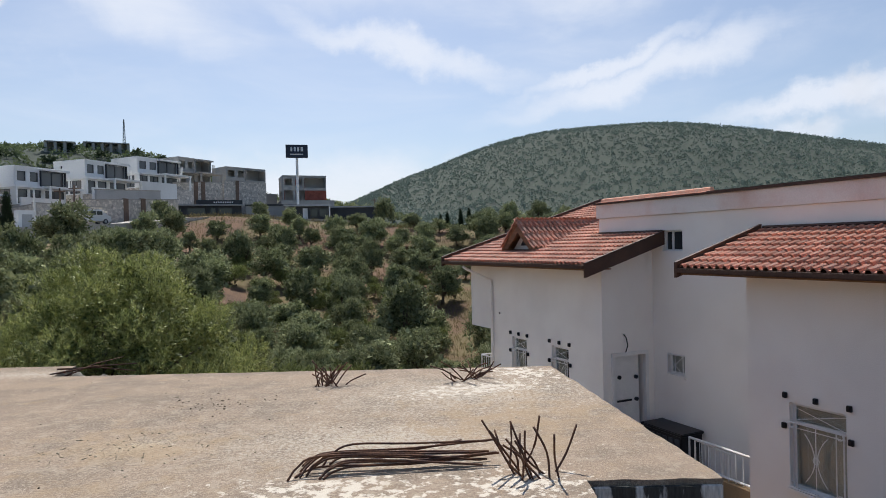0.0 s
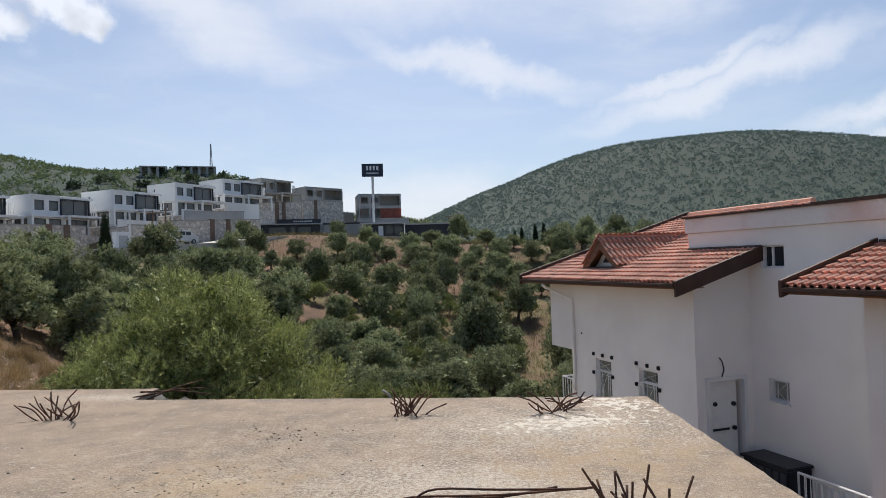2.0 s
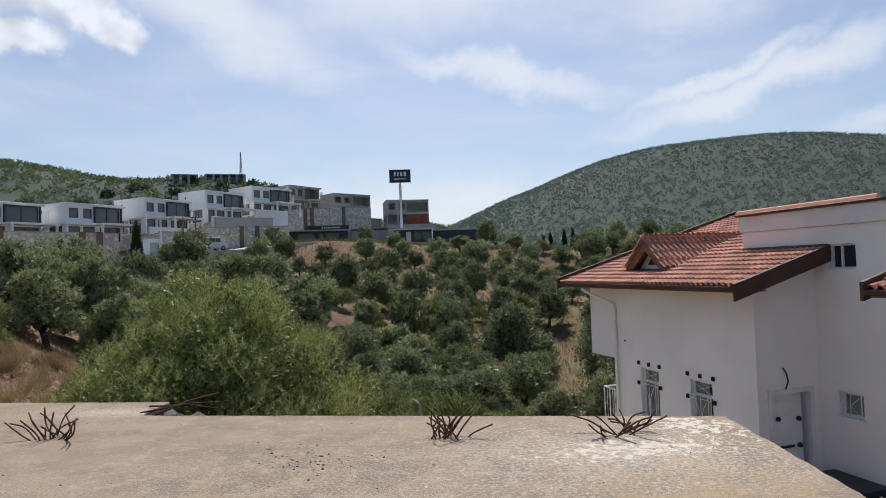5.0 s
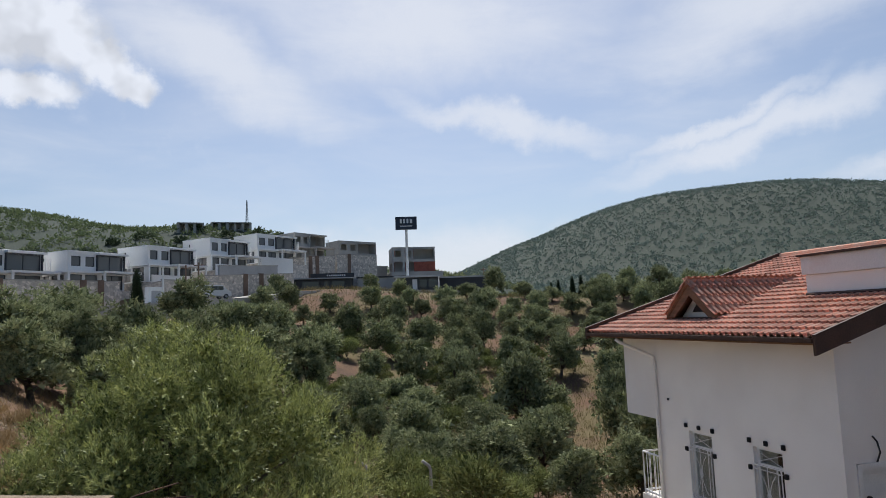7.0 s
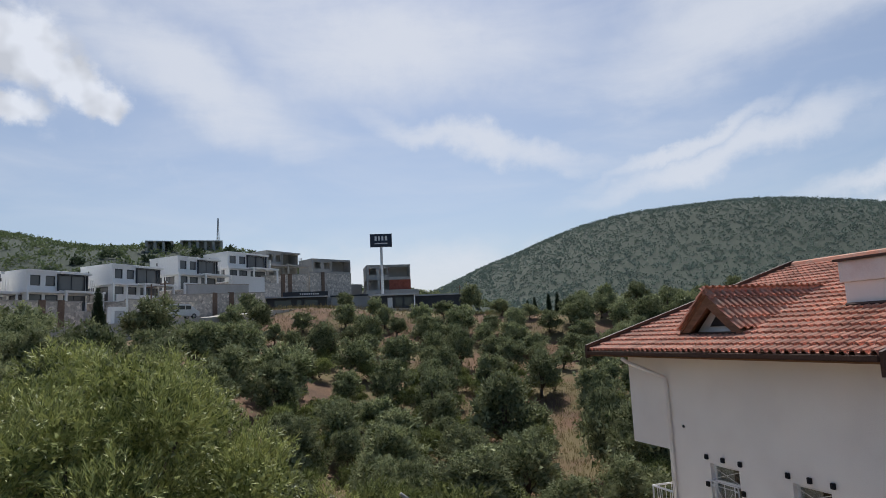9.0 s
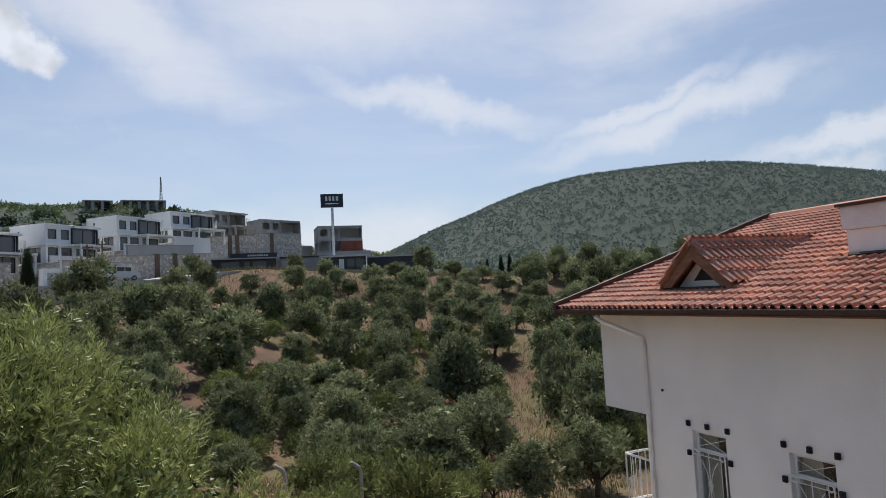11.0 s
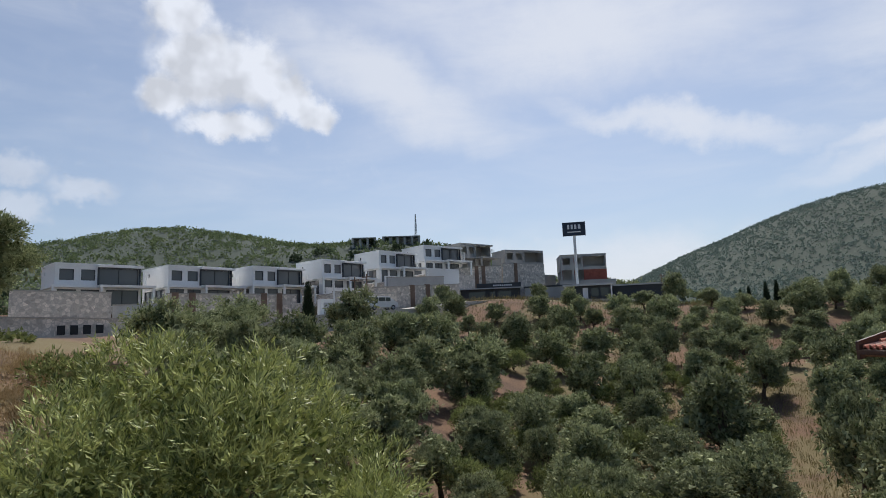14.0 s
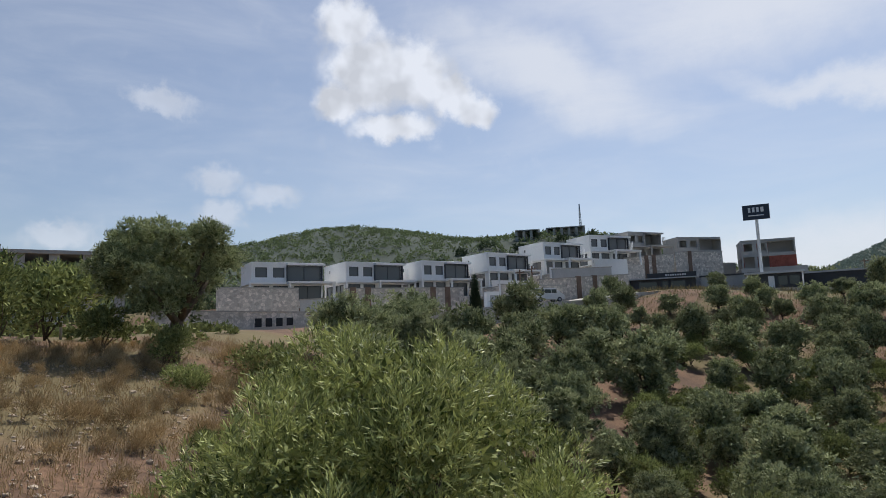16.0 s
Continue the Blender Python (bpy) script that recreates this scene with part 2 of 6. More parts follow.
def pierced(bm, a0, a1, z0, z1, holes, place):
    """A wall in the plane (a, z), cut into blocks round its rectangular holes; place(a0, a1, z0, z1) gives a block's corners."""
    aa = sorted({a0, a1, *[h[0] for h in holes], *[h[1] for h in holes]})
    zz = sorted({z0, z1, *[h[2] for h in holes], *[h[3] for h in holes]})
    for p, q in zip(aa, aa[1:]):
        run = None
        for r, s in zip(zz, zz[1:]):
            inside = any(h[0] <= p and q <= h[1] and h[2] <= r and s <= h[3] for h in holes)
            if not inside:
                run = (run[0], s) if run else (r, s)
            if inside or s == zz[-1]:
                if run:
                    box(bm, *place(p, q, *run))
                run = None
    bmesh.ops.remove_doubles(bm, verts=bm.verts[:], dist=1e-4)


def ring(bm, a, b, c, e, y0, y1, t):
    """A rectangular frame of one piece in the plane (x, z), t wide, from y0 to y1."""
    loops = []
    for y in (y0, y1):
        for i in (0.0, t):
            loops.append([bm.verts.new(p) for p in ((a + i, y, c + i), (b - i, y, c + i), (b - i, y, e - i), (a + i, y, e - i))])
    for p, q in ((0, 1), (2, 3), (0, 2), (1, 3)):
        for k in range(4):
            bm.faces.new((loops[p][k], loops[p][(k + 1) % 4], loops[q][(k + 1) % 4], loops[q][k]))


def raw(name, verts, faces, material, smooth=False):
    me = bpy.data.meshes.new(name)
    me.from_pydata([tuple(v) for v in verts], [], [tuple(f) for f in faces])
    me.materials.append(material)
    if smooth:
        me.polygons.foreach_set("use_smooth", [True] * len(me.polygons))
    me.update()
    return me


def smooth01(v):
    v = np.clip(v, 0.0, 1.0)
    return v * v * (3 - 2 * v)


def lumps(x, y, size, seed=0.0):
    """A gentle roll of the ground, about -1 to 1."""
    a, b = x / size + seed, y / size - seed
    return (np.sin(1.9 * a + 1.3 * np.sin(0.9 * b + 1)) + np.sin(2.3 * b + 1.7 * np.sin(1.1 * a)) + np.sin(1.4 * (a + b) + 2.0)) / 3


# ---- the ground ----
def land(x, y):
    """Height of the land: a slope falling to a grove, a terrace for the villas, scrubby hills beyond."""
    x, y = np.asarray(x, float), np.asarray(y, float)
    bank = smooth01((x + 47) / 12)
    base = -0.8 + 3.0 * smooth01((-x - 2) / 38) + 5.4 * ((1 - bank) * smooth01((y - 70) / 55) + bank * smooth01((y - 94) / 28))
    edge = -10 - np.clip(1.1 * (y - 11), -6, 30)
    vale = 7.3 * smooth01((x - edge + 6) / (20 + 16 * smooth01((y - 25) / 20))) * np.exp(-((y - 50) / 36) ** 2)
    q = (x + 72) * -0.92 + (y - 60) * 0.39
    a = (x + 72) * 0.39 + (y - 60) * 0.92
    step = 2.4 + 1.4 * smooth01((25 - a) / 20) + 3.6 * smooth01((a - 38) / 42)
    terrace = smooth01((q - 3 - 4.5 * smooth01((a - 50) / 20)) / 6) * step * smooth01((a + 40) / 30) * (1 - smooth01((a - 150) / 130))
    rear = 36 * np.exp(-((a - 75) / np.where(a < 75, 105, 140)) ** 2) * smooth01((q - 15) / 190)
    rear = rear + 10.5 * np.exp(-((x + 97) / 33) ** 2 - ((y - 205) / 45) ** 2)
    r, az = np.hypot(x, y), np.degrees(np.arctan2(x, y)) - 17
    side = np.where(az < 0, np.exp(-(np.abs(az) / 24.0) ** 3.0), np.exp(-(np.abs(az) / 28.6) ** 1.6))
    dome = 96.4 * side * smooth01((r - 210) / 400) * (1 - 0.9 * smooth01((r - 640) / 500))
    rough = 0.12 * lumps(x, y, 2.5) + 0.3 * lumps(x, y, 9, 3) * smooth01((r - 12) / 20) + 0.9 * lumps(x, y, 45, 5) * smooth01((r - 200) / 150)
    return base - vale + terrace + rear + dome + rough


def ground_mat():
    m = mat("dry_earth", (0.19, 0.113, 0.069), 0.98, vary=0.4, scale=0.35, fine=9, bump=0.6, second=(0.125, 0.078, 0.052), deep=0.05)
    n, l = m.node_tree.nodes, m.node_tree.links
    b = n["Principled BSDF"]
    old = b.inputs["Base Color"].links[0].from_socket
    tc = [k for k in n if k.bl_idname == "ShaderNodeTexCoord"][0]
    noi = n.new("ShaderNodeTexNoise")
    noi.inputs["Scale"].default_value, noi.inputs["Detail"].default_value = 0.12, 6
    l.new(tc.outputs["Object"], noi.inputs["Vector"])
    ramp = n.new("ShaderNodeValToRGB")
    ramp.color_ramp.elements[0].position, ramp.color_ramp.elements[1].position = 0.46, 0.56
    l.new(noi.outputs[0], ramp.inputs[0])
    mx = n.new("ShaderNodeMix")
    mx.data_type = "RGBA"
    l.new(ramp.outputs[0], mx.inputs[0])
    l.new(old, mx.inputs[6])
    mx.inputs[7].default_value = (0.15, 0.118, 0.058, 1)
    # low green ground cover on the far hills, its colour cooled for haze
    far, cover, mg = n.new("ShaderNodeVectorMath"), n.new("ShaderNodeMapRange"), n.new("ShaderNodeMix")
    far.operation, mg.data_type = "LENGTH", "RGBA"
    l.new(tc.outputs["Object"], far.inputs[0])
    cover.inputs["From Min"].default_value, cover.inputs["From Max"].default_value, cover.inputs["To Max"].default_value = 125, 175, 0.96
    l.new(far.outputs["Value"], cover.inputs[0])
    l.new(cover.outputs[0], mg.inputs[0])
    l.new(mx.outputs[2], mg.inputs[6])
    mg.inputs[7].default_value = (0.048, 0.066, 0.052, 1)
    l.new(mg.outputs[2], b.inputs["Base Color"])
    return m


M_EARTH = ground_mat()
angles = np.radians(np.concatenate([np.arange(-180, -70, 6), np.arange(-70, 100, 0.75), np.arange(100, 180, 6)]))
radii = np.concatenate([np.arange(0.5, 30, 0.5), 30 * 1.035 ** np.arange(0, 150)])
radii = radii[radii < 4500]
aa, rr = np.meshgrid(angles, radii, indexing="ij")
gx, gy = -np.sin(aa) * rr, 8 + np.cos(aa) * rr
gz = land(gx, gy)
verts = np.stack([gx, gy, gz], -1).reshape(-1, 3).tolist() + [(0, 8, float(land(0, 8)))]
na, nr = aa.shape
faces = []
for i in range(na):
    j = (i + 1) % na
    for k in range(nr - 1):
        faces.append((i * nr + k, i * nr + k + 1, j * nr + k + 1, j * nr + k))
    faces.append((i * nr, j * nr, len(verts) - 1))
ground = tagged(new("ground", raw("ground", verts, faces, M_EARTH, True)), "dry stony slope falling to the olive grove and rising to hills", "ground", kind="structure")


# ---- clouds ----
def cloud_mat(name, puffs, grain, ragged, lo, hi, alpha, strength, inner=0.75, streak=(1, 1, 1), veil=0.0, turn=0.0, warp=3.0):
    """A far cloud: soft ellipses (bearing, height, half width, half height, turn in degrees), torn by noise."""
    m = bpy.data.materials.new(name)
    m.use_nodes = True
    n, l = m.node_tree.nodes, m.node_tree.links
    n.remove(n["Principled BSDF"])
    tc = n.new("ShaderNodeTexCoord")
    wob, off, warped = n.new("ShaderNodeTexNoise"), n.new("ShaderNodeVectorMath"), n.new("ShaderNodeVectorMath")
    wob.inputs["Scale"].default_value, wob.inputs["Detail"].default_value, wob.inputs["Roughness"].default_value = grain * 1.2, 6, 0.6
    l.new(tc.outputs["UV"], wob.inputs["Vector"])
    off.operation, warped.operation = "SUBTRACT", "MULTIPLY_ADD"
    off.inputs[1].default_value = (0.5, 0.5, 0.5)
    l.new(wob.outputs["Color"], off.inputs[0])
    l.new(off.outputs[0], warped.inputs[0])
    warped.inputs[1].default_value = (warp, warp, 0)
    l.new(tc.outputs["UV"], warped.inputs[2])
    val = None
    for u, v, ru, rv, rot in puffs:
        mp, gr = n.new("ShaderNodeMapping"), n.new("ShaderNodeTexGradient")
        mp.vector_type, gr.gradient_type = "TEXTURE", "SPHERICAL"
        mp.inputs["Location"].default_value = (-u, v, 0)
        mp.inputs["Rotation"].default_value = (0, 0, radians(rot))
        mp.inputs["Scale"].default_value = (ru, rv, 1)
        l.new(warped.outputs[0], mp.inputs[0])
        l.new(mp.outputs[0], gr.inputs[0])
        if val is None:
            val = gr.outputs[1]
        else:
            mx = n.new("ShaderNodeMath")
            mx.operation = "SMOOTH_MAX"
            mx.inputs[2].default_value = 0.12
            l.new(val, mx.inputs[0])
            l.new(gr.outputs[1], mx.inputs[1])
            val = mx.outputs[0]
    mp, noi = n.new("ShaderNodeMapping"), n.new("ShaderNodeTexNoise")
    mp.inputs["Scale"].default_value = streak
    mp.inputs["Rotation"].default_value = (0, 0, radians(turn))
    l.new(tc.outputs["UV"], mp.inputs[0])
    l.new(mp.outputs[0], noi.inputs["Vector"])
    noi.inputs["Scale"].default_value, noi.inputs["Detail"].default_value, noi.inputs["Roughness"].default_value, noi.inputs["Distortion"].default_value = grain, 9, 0.58, 0.4
    cen = n.new("ShaderNodeMath")
    cen.operation = "MULTIPLY_ADD"
    cen.inputs[1].default_value, cen.inputs[2].default_value = ragged, -0.5 * ragged
    l.new(noi.outputs[0], cen.inputs[0])
    add = n.new("ShaderNodeMath")
    l.new(val, add.inputs[0])
    l.new(cen.outputs[0], add.inputs[1])
    mr = n.new("ShaderNodeMapRange")
    mr.interpolation_type = "SMOOTHSTEP"
    for k, v in (("From Min", lo), ("From Max", hi), ("To Min", veil), ("To Max", alpha)):
        mr.inputs[k].default_value = v
    l.new(add.outputs[0], mr.inputs[0])
    glow = n.new("ShaderNodeMapRange")
    for k, v in (("From Min", 0.42), ("From Max", 0.62), ("To Min", strength), ("To Max", strength * inner)):
        glow.inputs[k].default_value = v
    shade = n.new("ShaderNodeTexNoise")
    shade.inputs["Scale"].default_value, shade.inputs["Detail"].default_value = grain * 0.7, 2.5
    l.new(tc.outputs["UV"], shade.inputs["Vector"])
    l.new(shade.outputs[0], glow.inputs[0])
    em, tr, mx = n.new("ShaderNodeEmission"), n.new("ShaderNodeBsdfTransparent"), n.new("ShaderNodeMixShader")
    em.inputs[0].default_value = (0.90, 0.93, 1.0, 1)
    l.new(glow.outputs[0], em.inputs[1])
    l.new(mr.outputs[0], mx.inputs[0])
    l.new(tr.outputs[0], mx.inputs[1])
    l.new(em.outputs[0], mx.inputs[2])
    l.new(mx.outputs[0], n["Material Output"].inputs[0])
    return m


def sky_patch(name, az0, az1, el0, el1, dist, material, label, steps=30):
    """A curved piece of sky far away, between two bearings (degrees left of +y) and two heights."""
    vs, fs, uv = [], [], []
    for i in range(steps + 1):
        for j in range(steps + 1):
            da, de = az0 + (az1 - az0) * i / steps, el0 + (el1 - el0) * j / steps
            a, e = radians(da), radians(de)
            vs.append((-math.sin(a) * math.cos(e) * dist, math.cos(a) * math.cos(e) * dist, math.sin(e) * dist))
            uv.append((-da, de))
    for i in range(steps):
        for j in range(steps):
            p = i * (steps + 1) + j
            fs.append((p, p + 1, p + steps + 2, p + steps + 1))
    me = raw(name, vs, fs, material)
    lay = me.uv_layers.new(name="UVMap")
    for lp in me.loops:
        lay.data[lp.index].uv = uv[lp.vertex_index]
    return tagged(new(name, me), label, "sky", kind="structure")


STREAKS = [(-17, 13.4, 17, 1.9, 13), (-14, 14.6, 12, 1.2, 16), (3, 16.5, 15, 1.7, -15), (12, 25, 26, 6.0, -4), (-24, 25, 26, 6.0, 12), (-30, 10.0, 11, 1.3, 8), (28, 22, 16, 4.5, -25), (16, 5.0, 34, 3.5, 0)]
sky_patch("backdrop_high_cloud", -75, 115, 0.5, 44, 4300, cloud_mat("high_cloud", STREAKS, 0.10, 1.15, -0.16, 0.92, 0.82, CLOUD, 1.0, (0.55, 2.2, 1), 0.14, -12, 7.0), "thin streaky white cloud drawn across a pale sky")
HEAP = [(46.4, 26.6, 3.6, 3.2, 0), (44.4, 22.6, 5.6, 4.6, 0), (40.4, 22.4, 5.0, 4.0, -20), (37.0, 20.6, 3.6, 2.6, -25), (34.8, 19.2, 2.6, 1.9, 0), (47.3, 20.3, 3.0, 2.4, 0), (42.5, 18.2, 5.0, 1.8, 0)]
sky_patch("backdrop_heap_cloud", 56, 26, 12, 33, 4000, cloud_mat("heap_cloud", HEAP, 0.45, 0.5, 0.06, 0.56, 0.94, CLOUD * 1.08, 0.74, warp=2.4), "white heaped cloud with a grey underside")
sky_patch("backdrop_small_clouds", 74, 44, 6, 24, 4100, cloud_mat("small_cloud", [(62, 19.4, 3.8, 1.6, -8), (57.5, 13.4, 2.8, 1.8, 0), (53.3, 12.2, 3.4, 1.5, 0), (57.4, 10.6, 2.8, 1.7, 0), (69, 8.5, 4, 1.6, 0)], 0.5, 0.6, 0.05, 0.7, 0.5, CLOUD, 0.9, warp=3.0), "small ragged white clouds")

sky_patch("backdrop_low_cloud", -24, -46, 5, 17, 4050, cloud_mat("low_cloud", [(-32.6, 10.8, 2.6, 1.7, 0), (-35.5, 10.0, 4.0, 2.4, 0), (-29, 8.0, 3.6, 1.4, 0)], 0.5, 0.6, 0.05, 0.7, 0.6, CLOUD, 0.9, warp=2.5), "small white cloud low over a hill")


# ---- the roof slab underfoot ----
def slab():
    outline = [(-9.5, -6.0), (0.9, -6.0), (0.86, 4.08), (1.72, 4.07), (1.28, 7.88), (-4.8, 7.92), (-4.9, 8.64), (-9.5, 8.6)]
    bm = bmesh.new()
    worn, rr = [], random.Random(6)
    for (ax, ay), (bx, by) in zip(outline, outline[1:] + outline[:1]):
        k = max(1, int(math.hypot(bx - ax, by - ay) / 0.12))
        for i in range(k):
            worn.append((ax + (bx - ax) * i / k + rr.uniform(-0.012, 0.012), ay + (by - ay) * i / k + rr.uniform(-0.012, 0.012)))
    outline = worn
    top = [bm.verts.new((x, y, 0)) for x, y in outline]
    low = [bm.verts.new((x, y, -0.22)) for x, y in outline]
    bm.faces.new(top)
    bm.faces.new(low[::-1])
    for i in range(len(top)):
        j = (i + 1) % len(top)
        bm.faces.new((top[i], low[i], low[j], top[j]))
    return tagged(part("roof_slab", bm, M_SLAB), "rough weathered concrete roof slab with pale paint splashes", "roof slab", kind="structure")


def slab_mat():
    m = mat("weathered_slab", (0.335, 0.255, 0.187), 0.95, vary=0.42, scale=2.2, fine=120, bump=1.0, second=(0.25, 0.197, 0.15), deep=0.006)
    n, l = m.node_tree.nodes, m.node_tree.links
    b = n["Principled BSDF"]
    old = b.inputs["Base Color"].links[0].from_socket
    tc = [k for k in n if k.bl_idname == "ShaderNodeTexCoord"][0]
    # (noise scale, from, to, colour, amount, worn places: x, y, half length, half width, turn)
    coats = ((60.0, 0.61, 0.67, (0.13, 0.10, 0.075), 0.55, ((-1.5, 5.0, 12.0, 10.0, 0),)),
             (42.0, 0.61, 0.68, (0.46, 0.385, 0.30), 0.6, ((-1.5, 5.0, 12.0, 10.0, 0),)),
             (7.0, 0.60, 0.70, (0.42, 0.35, 0.27), 0.5, ((-1.5, 5.0, 12.0, 10.0, 0),)),
             (11.0, 0.545, 0.60, (0.66, 0.60, 0.51), 0.85, ((0.35, 6.75, 1.5, 0.55, 14), (0.9, 7.55, 1.0, 0.7, -60), (0.45, 4.05, 0.8, 0.55, 0), (-0.7, 4.0, 1.3, 0.5, 4))),
             (30.0, 0.54, 0.60, (0.55, 0.50, 0.42), 0.5, ((0.2, 6.6, 3.0, 2.0, 0), (-5.2, 8.1, 2.0, 0.6, 0), (-0.5, 5.0, 2.2, 1.2, 0))),
             (45.0, 0.58, 0.64, (0.55, 0.47, 0.34), 0.7, ((-2.4, 5.0, 0.9, 0.55, 15),)),
             (3.0, 0.46, 0.62, (0.36, 0.255, 0.145), 0.45, ((0.6, 5.6, 1.5, 1.3, 0), (-2.4, 5.0, 1.2, 0.8, 0), (-3.5, 3.5, 2.5, 1.5, 0))),
             (55.0, 0.63, 0.68, (0.09, 0.075, 0.06), 0.6, ((-2.0, 6.2, 5.0, 3.0, 0),)))
    for scale, lo, hi, colour, amount, places in coats:
        noi = n.new("ShaderNodeTexNoise")
        noi.inputs["Scale"].default_value, noi.inputs["Detail"].default_value, noi.inputs["Roughness"].default_value = scale, 8, 0.7
        l.new(tc.outputs["Object"], noi.inputs["Vector"])
        mask = None
        for x, y, hl, hw, turn in places:
            mp, gr = n.new("ShaderNodeMapping"), n.new("ShaderNodeTexGradient")
            mp.vector_type, gr.gradient_type = "TEXTURE", "SPHERICAL"
            mp.inputs["Location"].default_value, mp.inputs["Rotation"].default_value, mp.inputs["Scale"].default_value = (x, y, 0), (0, 0, radians(turn)), (hl, hw, 1)
            l.new(tc.outputs["Object"], mp.inputs[0])
            l.new(mp.outputs[0], gr.inputs[0])
            if mask is None:
                mask = gr.outputs[1]
            else:
                mm = n.new("ShaderNodeMath")
                mm.operation = "MAXIMUM"
                l.new(mask, mm.inputs[0])
                l.new(gr.outputs[1], mm.inputs[1])
                mask = mm.outputs[0]
        lift = n.new("ShaderNodeMath")
        lift.operation = "MULTIPLY_ADD"
        lift.inputs[1].default_value = 0.22
        l.new(mask, lift.inputs[0])
        l.new(noi.outputs[0], lift.inputs[2])
        mr = n.new("ShaderNodeMapRange")
        mr.inputs["From Min"].default_value, mr.inputs["From Max"].default_value, mr.inputs["To Max"].default_value = lo + 0.1, hi + 0.1, amount
        l.new(lift.outputs[0], mr.inputs[0])
        mx = n.new("ShaderNodeMix")
        mx.data_type = "RGBA"
        l.new(mr.outputs[0], mx.inputs[0])
        l.new(old, mx.inputs[6])
        mx.inputs[7].default_value = (*colour, 1)
        old = mx.outputs[2]
    l.new(old, b.inputs["Base Color"])
    return m


M_SLAB = slab_mat()
slab()


def bent(points, steps=4):
    """A smooth bend through the points."""
    p = [Vector(v) for v in points]
    p = [p[0] * 2 - p[1], *p, p[-1] * 2 - p[-2]]
    out = []
    for a, b, c, d in zip(p, p[1:], p[2:], p[3:]):
        for i in range(steps):
            t = i / steps
            out.append(0.5 * (2 * b + (c - a) * t + (2 * a - 5 * b + 4 * c - d) * t * t + (3 * b - a - 3 * c + d) * t ** 3))
    return out + [p[-2]]


def rebar(name, m, bars, label):
    ob = thing(name, m, label, "rebar", "reinforcement left on the slab")
    for pts in bars:
        bm = bmesh.new()
        rod(bm, bent(pts), 0.0075, 6)
        part("bar", bm, M_RUST, ob, smooth=True)
    return ob


def starter_bars(x, y, count, height, spread, seed, flat=0.0):
    """Cut column bars bent every way out of the slab."""
    r = random.Random(seed)
    bars = []
    for i in range(count):
        a = Vector((r.uniform(-0.16, 0.16), r.uniform(-0.13, 0.13), -0.03))
        tip = Vector((a.x + r.uniform(-spread, spread), a.y + r.uniform(-spread, spread) * 0.6, height * r.uniform(0.55, 1.0) * (1 - flat * r.random())))
        mid = a.lerp(tip, 0.5) + Vector((r.uniform(-0.04, 0.04), r.uniform(-0.03, 0.03), r.uniform(-0.03, 0.05)))
        bars.append([a, mid, tip])
    rebar("starter_bars", pose(x, y, 0), bars, "rusty bent starter bars sticking out of the concrete slab")


tagged(boxes("slab_edge", [((0.862, 4.045, -0.22), (1.712, 4.066, -0.035))], M_LIME, bevel=0.006), "peeling limewashed edge of the roof slab", "slab edge", kind="structure")
starter_bars(0.55, 4.22, 17, 0.36, 0.24, 4)
starter_bars(0.25, 7.25, 18, 0.26, 0.34, 7, 0.7)
starter_bars(-1.27, 7.1, 20, 0.27, 0.25, 3, 0.4)
starter_bars(-5.05, 7.0, 18, 0.36, 0.4, 8, 0.5)
r_b = random.Random(2)
loose = []
for i in range(13):
    y0, x0, x1 = r_b.uniform(-0.24, 0.24), r_b.uniform(-0.62, -0.35), r_b.uniform(0.45, 0.72)
    lift, dy = r_b.uniform(0.03, 0.12), r_b.uniform(0.0, 0.2)
    loose.append([(x0 - 0.09, y0 - 0.10, 0.004), (x0 - 0.04, y0 - 0.03, lift * 0.55), (x0 + 0.10, y0 + 0.02, lift), (0.1, y0 + dy * 0.55, lift * 0.8), (x1, y0 + dy, r_b.uniform(0.02, 0.09))])
rebar("bent_bars", pose(-0.36, 4.36, 0), loose, "long rusty bars bent flat onto the slab")


def scatter_stones(name, spots, size, material, seed, label, ground_of):
    """Loose stones, a few flat facets each, lying on the surface."""
    r = np.random.default_rng(seed)
    vs, fs = [], []
    ico = [(0, 0, 1), (0.89, 0, 0.45), (0.28, 0.85, 0.45), (-0.72, 0.53, 0.45), (-0.72, -0.53, 0.45), (0.28, -0.85, 0.45), (0.72, 0.53, -0.45), (-0.28, 0.85, -0.45), (-0.89, 0, -0.45), (-0.28, -0.85, -0.45), (0.72, -0.53, -0.45), (0, 0, -1)]
    tri = [(0, 1, 2), (0, 2, 3), (0, 3, 4), (0, 4, 5), (0, 5, 1), (1, 6, 2), (2, 7, 3), (3, 8, 4), (4, 9, 5), (5, 10, 1), (6, 7, 2), (7, 8, 3), (8, 9, 4), (9, 10, 5), (10, 6, 1)]
    for x, y in spots:
        k = size * (0.4 + 1.2 * r.random() ** 3)
        sc = r.uniform(0.6, 1.3, 3) * k * np.array([1, 1, 0.6])
        b = len(vs)
        z = float(ground_of(x, y)) + sc[2] * 0.25
        for p in ico:
            q = np.array(p) * sc * r.uniform(0.8, 1.2)
            vs.append((x + q[0], y + q[1], z + q[2]))
        fs += [tuple(b + i for i in t) for t in tri]
    return tagged(new(name, raw(name, vs, fs, material)), label, "stones", kind="stuff")


